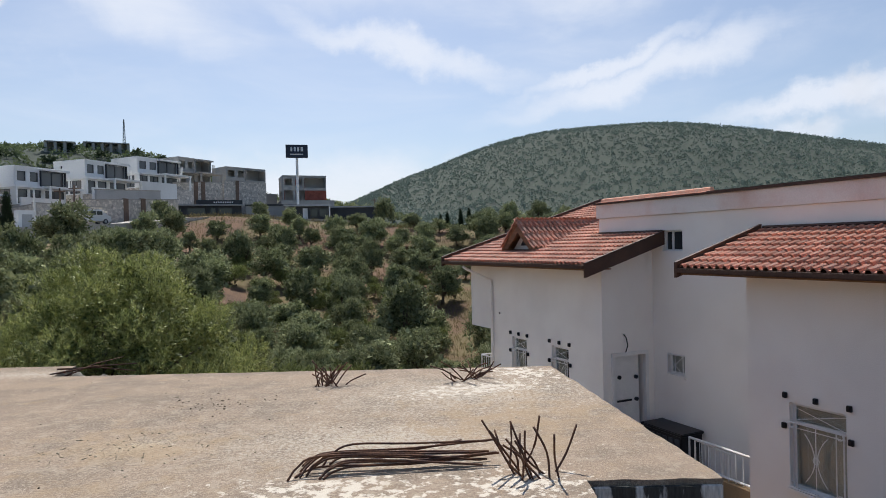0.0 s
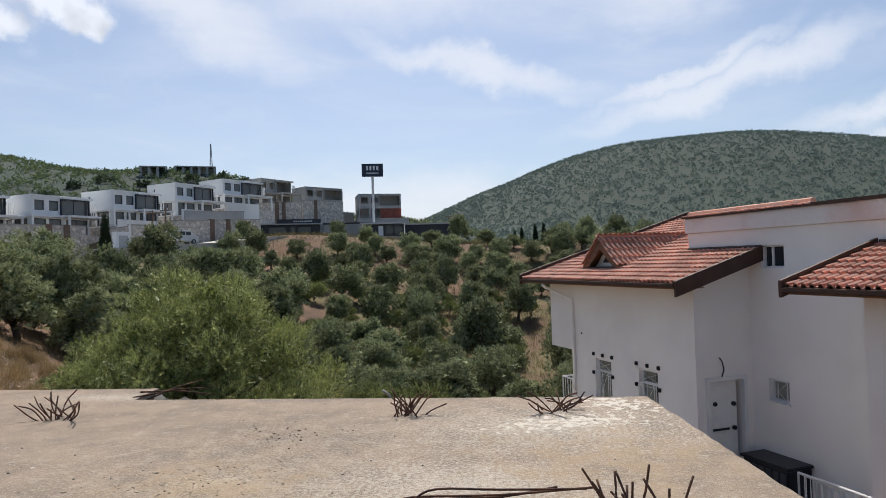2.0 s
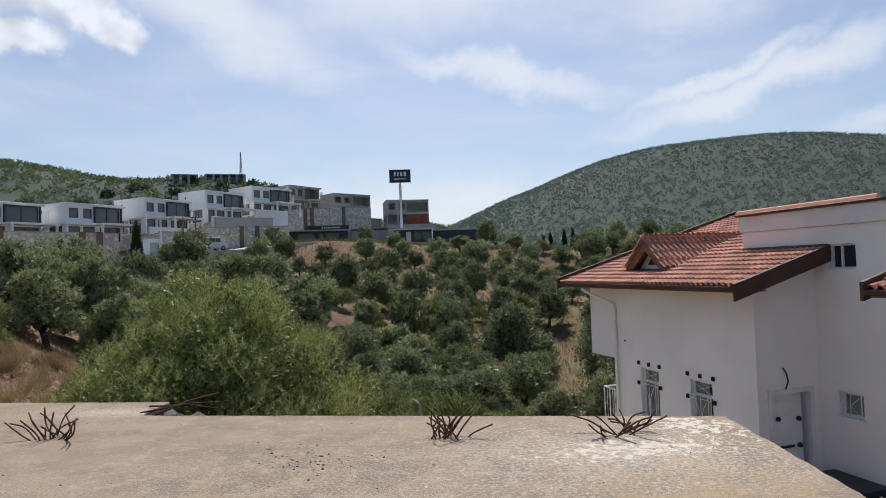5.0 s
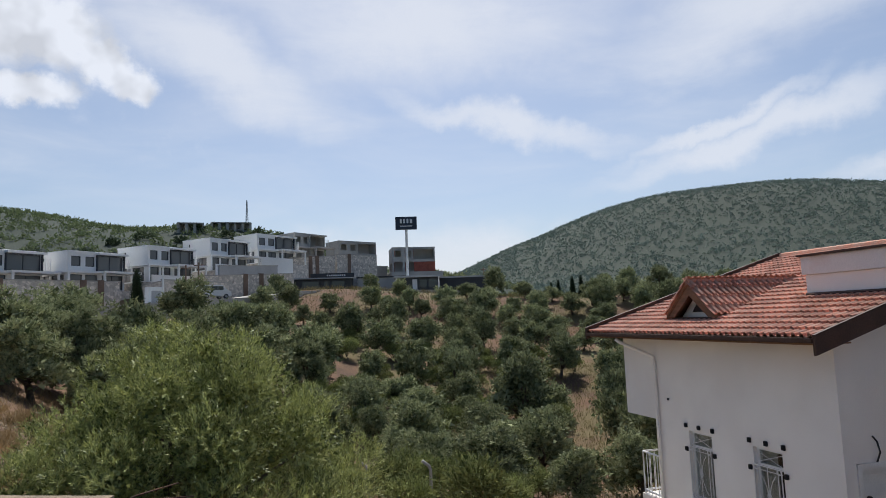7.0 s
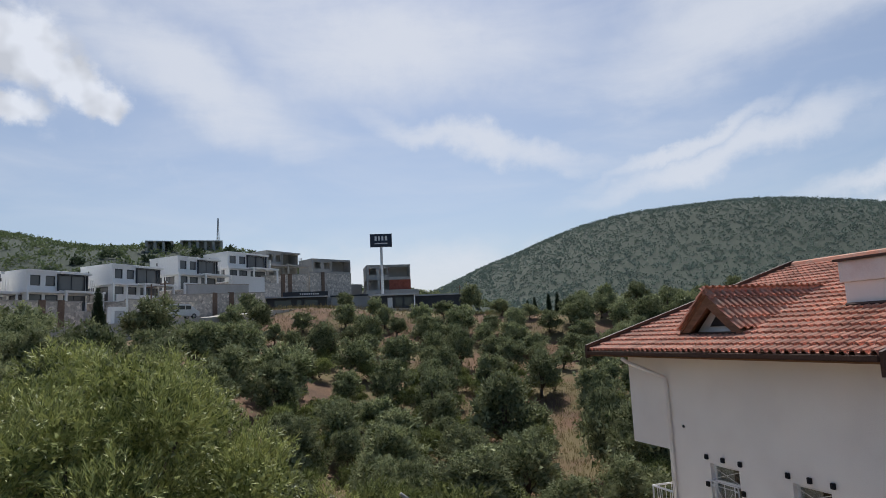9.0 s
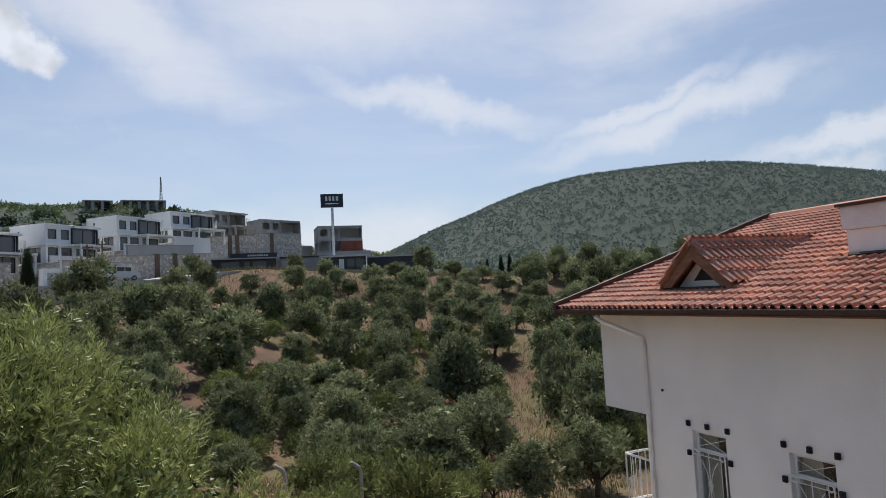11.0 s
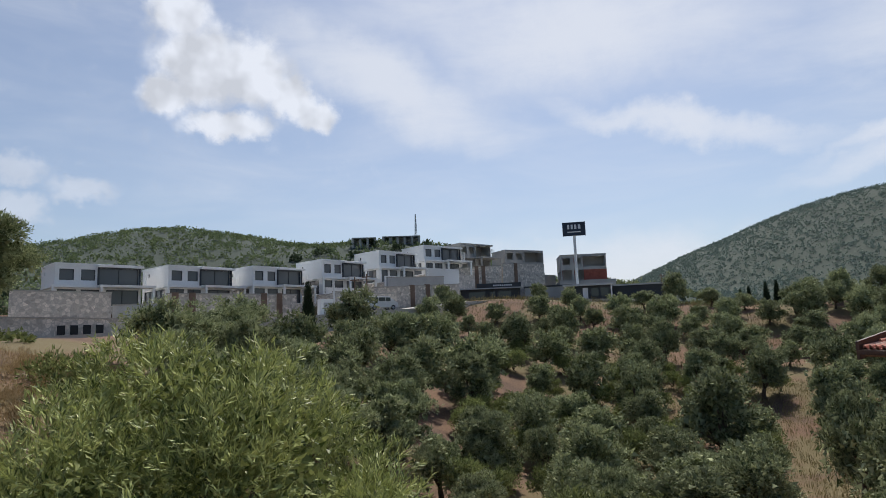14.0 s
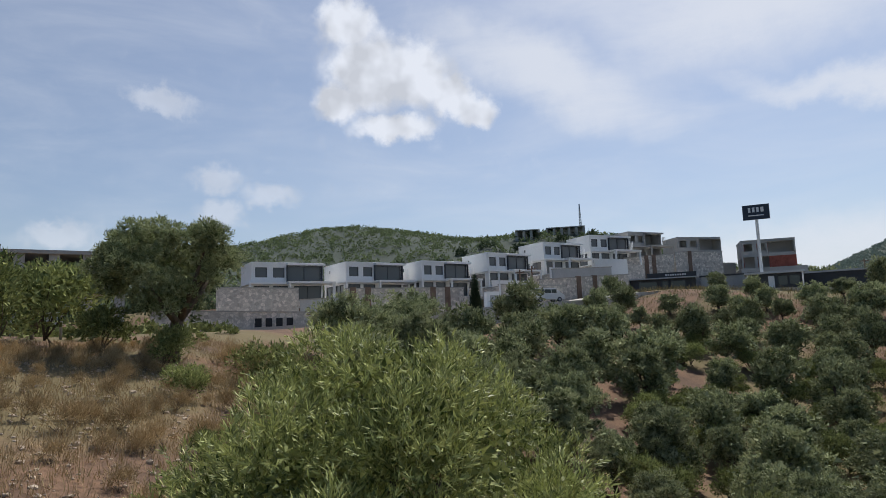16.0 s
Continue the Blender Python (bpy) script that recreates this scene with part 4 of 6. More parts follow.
def railing(name, points, height, label):
    """White steel railing along the points."""
    ob = thing(name, HOUSE, label, "railing")
    for a, b in zip(points, points[1:]):
        a, b = Vector(a), Vector(b)
        up = Vector((0, 0, height))
        for h in (1.0, 0.08):
            bm = bmesh.new()
            rod(bm, [a + up * h, b + up * h], 0.022, 6)
            part("rail", bm, M_STEELW, ob)
        n = max(2, int((b - a).length / 0.14))
        for i in range(n + 1):
            bm = bmesh.new()
            p = a.lerp(b, i / n)
            rod(bm, [p, p + up], 0.02 if i in (0, n) else 0.009, 5)
            part("post" if i in (0, n) else "baluster", bm, M_STEELW, ob)
    return ob


railing("balcony_railing", [(-0.16, 0.1, -2.75), (-1.0, 0.1, -2.75), (-1.0, 1.6, -2.75)], 0.95, "white steel balcony railing on a concrete ledge")
boxes("balcony_floor", [((-1.05, 0.05, -2.95), (-0.15, 4.0, -2.75))], M_PLASTER, house)
railing("stair_railing", [(6.9, 1.3, -3.3), (6.9, 0.25, -2.8), (8.4, 0.25, -2.8)], 0.55, "white steel stair railing beside the entrance")
tagged(boxes("courtyard_paving", [((-0.5, -7.5, FLOOR - 0.5), (16, 1.44, FLOOR))], M_PAVE, m=HOUSE), "plain concrete courtyard between slab and house", "paving", kind="structure")
boxes("plinth", [((6.85, 0.15, FLOOR), (8.44, 0.35, FLOOR + 0.5))], M_OCHRE, house, "low ochre plinth")
bench = thing("bench_chest", HOUSE, "dark tiled garden bench chest against a white wall", "bench")
boxes("body", [((4.98, 0.85, FLOOR), (6.1, 1.44, -2.55))], M_BLACK, bench, bevel=0.02)
boxes("lid", [((4.95, 0.8, -2.55), (6.15, 1.44, -2.49))], M_BLACK, bench, bevel=0.015)
for i in range(6):
    boxes("panel", [((5.05 + i * 0.175, 0.825, -2.85), (5.19 + i * 0.175, 0.85, -2.62))], M_CHAR, bench, bevel=0.008)


# ---- plants ----
def leaf_mesh(name, sprays, leaf_len, leaf_wid, per, material, rng, spread=0.9, up=0.35, corners=3):
    """Sprays of narrow leaves: at each (place, way) a tuft of leaves that fan out round the way."""
    base = np.array([s[0] for s in sprays])
    way = np.array([s[1] for s in sprays])
    k = len(base) * per
    b = np.repeat(base, per, 0) + rng.normal(0, leaf_len * 0.45, (k, 3))
    w = np.repeat(way, per, 0) + rng.normal(0, spread, (k, 3)) * 0.6
    w[:, 2] += up
    w /= np.linalg.norm(w, axis=1, keepdims=True) + 1e-9
    side = np.cross(w, rng.normal(0, 1, (k, 3)))
    side /= np.linalg.norm(side, axis=1, keepdims=True) + 1e-9
    ln = leaf_len * rng.uniform(0.6, 1.25, (k, 1))
    wd = leaf_wid * rng.uniform(0.7, 1.2, (k, 1))
    if corners == 4:
        v = np.stack([b, b + w * ln * 0.45 + side * wd / 2, b + w * ln, b + w * ln * 0.45 - side * wd / 2], 1).reshape(-1, 3)
    else:
        v = np.stack([b - side * wd * 0.62, b + side * wd * 0.62, b + w * ln], 1).reshape(-1, 3)
    me = bpy.data.meshes.new(name)
    me.vertices.add(corners * k)
    me.vertices.foreach_set("co", v.ravel())
    me.loops.add(corners * k)
    me.loops.foreach_set("vertex_index", np.arange(corners * k))
    me.polygons.add(k)
    me.polygons.foreach_set("loop_start", np.arange(k) * corners)
    me.polygons.foreach_set("loop_total", np.full(k, corners))
    me.update()
    me.materials.append(material)
    return me


def crown_sprays(rng, lobes, count, shell=0.35):
    """Places and outward ways scattered in the outer shell of a heap of round lobes."""
    out = []
    lob = np.array(lobes, float)
    wts = lob[:, 3] ** 2
    pick = rng.choice(len(lob), count, p=wts / wts.sum())
    d = rng.normal(0, 1, (count, 3))
    d /= np.linalg.norm(d, axis=1, keepdims=True)
    d[:, 2] = np.where(d[:, 2] < -0.5, -d[:, 2], d[:, 2])
    r = 1 - shell * rng.random(count) ** 1.6
    c = lob[pick]
    p = c[:, :3] + d * (c[:, 3:4] * r[:, None]) * np.array([1, 1, 0.9])
    for i in range(count):
        out.append((p[i], d[i]))
    return out


def shoot_mesh(name, sprays, length, per, leaf_len, leaf_wid, material, rng, rise=0.55):
    """Upright leafy shoots: narrow leaves set along a stalk that turns up towards the light."""
    base, out = np.array([p for p, d in sprays]), np.array([d for p, d in sprays])
    n = len(base)
    stalk = out * 0.6 + rng.normal(0, 0.33, (n, 3)) + np.array([0, 0, rise])
    stalk /= np.linalg.norm(stalk, axis=1, keepdims=True) + 1e-9
    k = n * per
    reach = np.repeat(length * rng.uniform(0.45, 1.15, n), per) * rng.uniform(0.0, 1.0, k)
    st = np.repeat(stalk, per, 0)
    b = np.repeat(base, per, 0) + st * reach[:, None] + rng.normal(0, 0.006, (k, 3))
    turn = rng.normal(0, 1, (k, 3))
    turn -= st * np.sum(turn * st, 1, keepdims=True)
    turn /= np.linalg.norm(turn, axis=1, keepdims=True) + 1e-9
    w = st * 0.8 + turn * rng.uniform(0.35, 1.0, (k, 1))
    w /= np.linalg.norm(w, axis=1, keepdims=True)
    side = np.cross(w, st) + rng.normal(0, 0.25, (k, 3))
    side /= np.linalg.norm(side, axis=1, keepdims=True) + 1e-9
    ln, wd = leaf_len * rng.uniform(0.55, 1.25, (k, 1)), leaf_wid * rng.uniform(0.7, 1.2, (k, 1))
    v = np.stack([b, b + w * ln * 0.5 + side * wd / 2, b + w * ln, b + w * ln * 0.5 - side * wd / 2], 1).reshape(-1, 3)
    me = bpy.data.meshes.new(name)
    me.vertices.add(4 * k)
    me.vertices.foreach_set("co", v.ravel())
    me.loops.add(4 * k)
    me.loops.foreach_set("vertex_index", np.arange(4 * k))
    me.polygons.add(k)
    me.polygons.foreach_set("loop_start", np.arange(k) * 4)
    me.polygons.foreach_set("loop_total", np.full(k, 4))
    me.update()
    me.materials.append(material)
    return me


def clumpy(rng, lobes, n=7, f=0.42):
    """Breaks each lobe up into smaller tufts on its surface, so that shade shows between them."""
    out = []
    for x, y, z, r in lobes:
        for i in range(n):
            d = rng.normal(0, 1, 3)
            d /= np.linalg.norm(d)
            if d[2] < -0.4:
                d[2] = -d[2]
            k = r * f * rng.uniform(0.7, 1.25)
            out.append((x + d[0] * (r - k * 0.8), y + d[1] * (r - k * 0.8), z + d[2] * (r - k * 0.8), k))
    return out


def lobed(rng, radius, height, low, n, size):
    """Lobes heaped into a round crown."""
    lobes = []
    for i in range(n):
        a, h = rng.uniform(0, 2 * math.pi), rng.random()
        reach = radius * math.sqrt(max(0.05, 1 - (2 * h - 0.8) ** 2 / 1.8)) * (0.35 + 0.45 * rng.random())
        lobes.append((math.cos(a) * reach, math.sin(a) * reach, low + size + (height - low - 1.7 * size) * h, size * rng.uniform(0.75, 1.25)))
    lobes.append((0, 0, low + (height - low) * 0.55, size * 1.5))
    return lobes


def trunk_mesh(rng, height, girth, lobes, forks=4):
    bm = bmesh.new()
    lean = rng.normal(0, 0.12, 2)
    fork = Vector((lean[0], lean[1], height))
    rod(bm, [(0, 0, -0.5), (lean[0] * 0.2, lean[1] * 0.2, height * 0.35), fork], [girth * 1.35, girth, girth * 0.8], 8)
    for i in range(forks):
        c = Vector(lobes[i % len(lobes)][:3])
        mid = fork.lerp(c, 0.5) + Vector(rng.normal(0, 0.12, 3))
        rod(bm, [fork - Vector((0, 0, 0.1)), mid, c], [girth * 0.6, girth * 0.38, girth * 0.12], 6)
    return mesh_of("trunk", bm, M_BARK, True)


def inner(rng, lobes, count, leaf, material, f=0.72):
    """The dense foliage inside a crown, which keeps the light out."""
    return leaf_mesh("inner_foliage", crown_sprays(rng, [(x, y, z, r * f) for x, y, z, r in lobes], count, 0.8), leaf, leaf * 0.7, 3, material, rng, 1.0, 0.0)


def tree(name, m, label, category, trunk, crown, group="", core=None):
    ob = thing(name, m, label, category, group)
    for n, me in (("trunk", trunk), ("crown", crown)) + ((("inner_foliage", core),) if core else ()):
        c = new(n, me)
        c.parent = ob
    return ob


# the bush just off the slab
rng = np.random.default_rng(5)
bush_lobes = [(0.35, 0.1, 2.85, 0.62), (-0.35, 0.0, 2.7, 0.62), (-1.0, 0.1, 2.3, 0.66), (0.95, -0.15, 2.45, 0.64), (0.25, -0.75, 2.35, 0.62), (-0.55, -0.85, 1.95, 0.66), (1.0, -0.95, 1.75, 0.7), (1.55, 0.0, 1.75, 0.66), (-1.55, -0.25, 1.65, 0.66), (0.2, 0.9, 2.3, 0.8), (-0.9, 1.0, 1.9, 0.75), (1.2, 0.9, 1.7, 0.75),
              (0.1, -1.45, 1.5, 0.7), (-1.15, -1.15, 1.25, 0.72), (1.4, -1.25, 1.0, 0.75), (-1.95, -0.3, 0.95, 0.66), (1.95, -0.3, 0.95, 0.66), (-0.4, -1.75, 0.8, 0.75), (0.7, -1.75, 0.75, 0.7), (-1.7, 0.9, 1.0, 0.8), (1.8, 0.9, 0.9, 0.8), (-1.7, -1.2, 0.5, 0.7), (0, 0.1, 1.3, 1.3), (0.2, 1.7, 1.0, 1.0), (-2.3, 0.3, 0.4, 0.6)]
bush_crown = shoot_mesh("crown", crown_sprays(rng, clumpy(rng, bush_lobes, 6, 0.5), 9600, 0.35), 0.2, 20, 0.076, 0.0118, M_LEAF_BUSH, rng)
BX, BY = -5.72, 11.2
bush = tree("bush", pose(BX, BY, -1.95) @ Matrix.Diagonal((1.0, 1.05, 1.03, 1)), "large rounded olive-green bush with narrow leaves beside the slab", "bush", trunk_mesh(rng, 0.8, 0.1, bush_lobes, 14), bush_crown, core=inner(rng, bush_lobes, 9500, 0.06, M_LEAF_BUSH, 0.68))

# olive trees of the grove: eight grown shapes, set out one by one
kinds, far_kinds = [], []
for i in range(8):
    rng = np.random.default_rng(20 + i)
    lob = lobed(rng, 2.1, 4.0, 0.25, 26, 0.74)
    trunk = trunk_mesh(rng, 0.9, 0.17, lob, 6)
    tufts, core = clumpy(rng, lob, 5, 0.6), inner(rng, lob, 300, 0.34, M_LEAF_OLIVE, 0.66)
    kinds.append((trunk, leaf_mesh("crown", crown_sprays(rng, tufts, 1300, 0.3), 0.17, 0.066, 8, M_LEAF_OLIVE, rng, 0.9, 0.2), core))
    far_kinds.append((trunk, leaf_mesh("crown", crown_sprays(rng, tufts, 620, 0.3), 0.26, 0.106, 6, M_LEAF_OLIVE, rng, 0.9, 0.2), core))
grove_rng = random.Random(11)
grown = []


def olive(x, y, size, label="grey-green olive tree with a rounded crown in dry grass", tall=None):
    t, c, core = (kinds if math.hypot(x + 2, y - 7) < 47 else far_kinds)[grove_rng.randrange(8)]
    z = float(land(x, y))
    grown.append((x, y, size))
    return tree("olive_tree", pose(x, y, z, 0, 0, grove_rng.uniform(0, 360)) @ Matrix.Diagonal((size, size, tall or size * grove_rng.uniform(0.9, 1.08), 1)), label, "tree", t, c, "olive trees of the grove", core)


# (x, y, breadth, height) of the trees that stand out singly
NEAR_GROVE = [(-3.4, 56.8, 1.42, 1.46), (-10.3, 66.7, 0.96, 1.16), (-0.2, 75.0, 1.16, 1.16), (-5.6, 77.5, 0.94, 0.94), (-14.7, 68.6, 1.15, 1.12), (-18.8, 66.9, 0.66, 0.8), (-20.8, 76.2, 1.21, 1.07), (4.6, 66.0, 1.12, 1.14), (3.4, 48.1, 1.0, 1.38), (-5.8, 49.7, 1.12, 0.84), (-3.6, 41.4, 1.1, 0.8), (-11.8, 55.3, 1.1, 0.82), (-14.1, 59.8, 0.95, 0.82),
              (-16.2, 54.9, 0.95, 0.8), (-10.5, 44.9, 0.8, 0.66), (-13.3, 47.4, 0.64, 0.7), (-8.2, 45.2, 0.6, 0.56), (-24.5, 67.9, 0.75, 0.93), (-31.0, 60.7, 1.22, 1.2), (-37.2, 64.4, 1.35, 1.3), (-27.9, 62.7, 1.35, 1.3)]
FAR_GROVE = [(-9.8, 88.6, 0.92, 1.33), (-16.7, 84.1, 1.32, 1.06), (-24.7, 80.0, 1.01, 1.24), (-22.7, 92.0, 1.05, 1.3), (-29.2, 104.6, 1.09, 0.9), (-25.7, 111.1, 0.89, 0.89), (-15.7, 100.8, 1.4, 1.15), (-5.7, 93.2, 1.24, 0.9), (-7.8, 103.2, 0.81, 0.78), (-3.0, 100.1, 1.3, 1.07), (2.3, 107.1, 0.96, 0.88), (-0.2, 96.6, 1.1, 0.8), (6.3, 81.8, 1.09, 1.12)]
TERRACE_GROVE = [(-12.9, 103.2, 0.7, 0.65), (-15.1, 115.7, 0.92, 0.7), (-11.5, 113.9, 0.8, 0.7), (-28.0, 78.7, 0.85, 0.8), (-35.4, 102.6, 0.97, 0.75), (4.9, 95.9, 1.07, 0.8), (7.0, 103.0, 1.04, 0.8), (-5.4, 120.8, 0.95, 0.75), (-2.4, 111.6, 0.8, 0.7), (-0.6, 116.1, 0.8, 0.65), (-11.0, 125.0, 1.0, 1.3), (-41.4, 91.2, 0.95, 1.0), (-39.8, 96.3, 1.0, 1.25), (-44.7, 104.0, 1.0, 1.0), (-36.5, 131.0, 0.85, 0.85)]
for x, y, size, tall in NEAR_GROVE + FAR_GROVE + TERRACE_GROVE:
    olive(x, y, size, tall=tall)
for x, y, size, tall in ((-22.7, 60.6, 1.3, 1.25), (-3.3, 44.6, 0.86, 0.82), (-3.7, 32.0, 1.0, 0.7), (-0.1, 30.0, 0.66, 0.52), (2.3, 30.5, 0.72, 0.64), (-6.8, 34.5, 0.62, 0.66), (-8.8, 37.0, 0.8, 0.72), (-15.5, 37.1, 0.8, 0.75), (-12.0, 33.0, 0.6, 0.5)):
    olive(x, y, size, "low dense grey-green olive tree in dry grass", tall)
for row in range(20):
    for col in range(-12, 12):
        x = col * 5.0 + (2.5 if row % 2 else 0) + grove_rng.uniform(-1.2, 1.2)
        y = 22 + row * 5.0 + grove_rng.uniform(-1.2, 1.2)
        q = (x + 72) * -0.92 + (y - 60) * 0.39
        if q > -11 or (x > -2.5 and y < 30 + x * 0.9) or x < -10 - 0.42 * y or (x < -30 and y > 88) or (abs(x + 45.6) < 4 and y < 72) or (x > 0 and y < 24 + 2.2 * x):
            continue
        if any(math.hypot(x - a, y - b) < 3.6 * (0.5 + 0.5 * s) for a, b, s in grown) or grove_rng.random() < 0.10:
            continue
        if abs(x - 0.06 * y + 1.5) < 2.0 and y < 62:
            continue
        infill = 42 < y < 106 and -0.39 < (x + 1.3) / (y - 4.9) < 0.13
        if infill and (grove_rng.random() < 0.06 or any(math.hypot(x - a, y - b) < 1.6 + 1.7 * k for a, b, k in grown)):
            continue
        far = math.hypot(x + 2, y - 7)
        if far < 27 or (far > 102 and x < -0.31 * (y - 7)):
            continue
        if far > 62 and x < -0.31 * (y - 7):
            far = 26
        if y > 108 and x < -6:
            continue
        size = grove_rng.uniform(0.85, 1.25) * min(1.0, 0.35 + far / 65) * (0.76 if infill else 1.0)
        if y > 72 and -0.42 < x / (y - 7) < -0.08:
            size = min(size, (2.0 + 5.5 * math.hypot(x + 2, y - 7) / 128 - float(land(x, y))) / 4.0)
        if y > 45 and x / (y - 7) < -0.42:
            size = min(size, (1.7 + 0.03 * math.hypot(x, y) - float(land(x, y))) / 4.0)
        if size > 0.4:
            olive(x, y, size)

# the dark row behind the bush
for x, y, size in ((-25.5, 31.0, 1.0), (-29.0, 33.0, 1.1), (-23.0, 33.5, 1.05), (-26.5, 36.0, 1.15), (-23.5, 38, 1.15), (-31, 37.5, 1.15), (-27.5, 41, 1.2), (-33, 42, 1.15), (-20, 35, 0.95), (-19.5, 39, 1.05), (-36, 46, 1.1), (-30, 45, 1.1)):
    olive(x, y, size, "dense dark olive tree in a close row on the slope")


# low shrubs
shrub_kinds = []
for i in range(3):
    rng = np.random.default_rng(60 + i)
    lob = lobed(rng, 0.75, 1.3, 0.05, 8, 0.38)
    shrub_kinds.append((trunk_mesh(rng, 0.25, 0.03, lob, 6), leaf_mesh("crown", crown_sprays(rng, lob, 330, 0.5), 0.11, 0.036, 7, M_LEAF_SHRUB, rng, 0.9, 0.4), inner(rng, lob, 120, 0.11, M_LEAF_SHRUB)))


def shrub(x, y, size, label="low grey-green shrub in dry grass"):
    t, c, core = shrub_kinds[grove_rng.randrange(3)]
    return tree("shrub", pose(x, y, float(land(x, y)) - 0.05, 0, 0, grove_rng.uniform(0, 360)) @ Matrix.Diagonal((size, size, size, 1)), label, "shrub", t, c, "shrubs of the slope", core)


for i in range(330):
    x, y = grove_rng.uniform(-26, 14), grove_rng.uniform(16, 84)
    if (x > -2.5 and y < 30 + x * 0.9) or (x > 0 and y < 24 + 2.2 * x) or x < -0.5 * y + 4 or abs(x - 0.06 * y + 1.5) < 1.6:
        continue
    shrub(x, y, grove_rng.uniform(0.7, 1.7))
for x, y, size in ((-11.7, 15.3, 0.55), (-13.4, 14.6, 0.45), (-17.6, 16.6, 0.75), (-16.8, 18.6, 0.8), (-21.5, 18.2, 1.0), (-10.2, 14.0, 0.35), (-12.5, 17.5, 0.6), (-19.6, 20.8, 1.5), (-24.8, 17.6, 1.3), (-14.5, 24, 1.0), (-11, 22, 1.1), (-8.5, 17, 0.9)):
    shrub(x, y, size, "small green weed bush on stony soil")
dry_kinds = []
for i in range(3):
    rng = np.random.default_rng(80 + i)
    lob = lobed(rng, 0.45, 0.7, 0.0, 6, 0.24)
    dry_kinds.append((trunk_mesh(rng, 0.12, 0.012, lob, 6), leaf_mesh("crown", crown_sprays(rng, lob, 130, 0.9), 0.13, 0.012, 8, M_STRAW, rng, 0.8, 0.8)))
for i in range(260):
    x, y = grove_rng.uniform(-27, -7.2), grove_rng.uniform(9.4, 25)
    if math.hypot(x - BX, y - BY) < 2.6:
        continue
    t, c = dry_kinds[i % 3]
    k = grove_rng.uniform(0.35, 1.0)
    tree("dry_weed", pose(x, y, float(land(x, y)) - 0.03, 0, 0, grove_rng.uniform(0, 360)) @ Matrix.Diagonal((k, k, k, 1)), "dry brown weed clump on stony soil", "weed", t, c, "dry weeds of the slope")
for x, y, size in ((-28.5, 17.5, 2.3), (-30.0, 15.2, 2.4), (-32.0, 18.0, 2.2), (-27.0, 14.8, 1.8)):
    shrub(x, y, size, "broad dark shrub below an unfinished building")


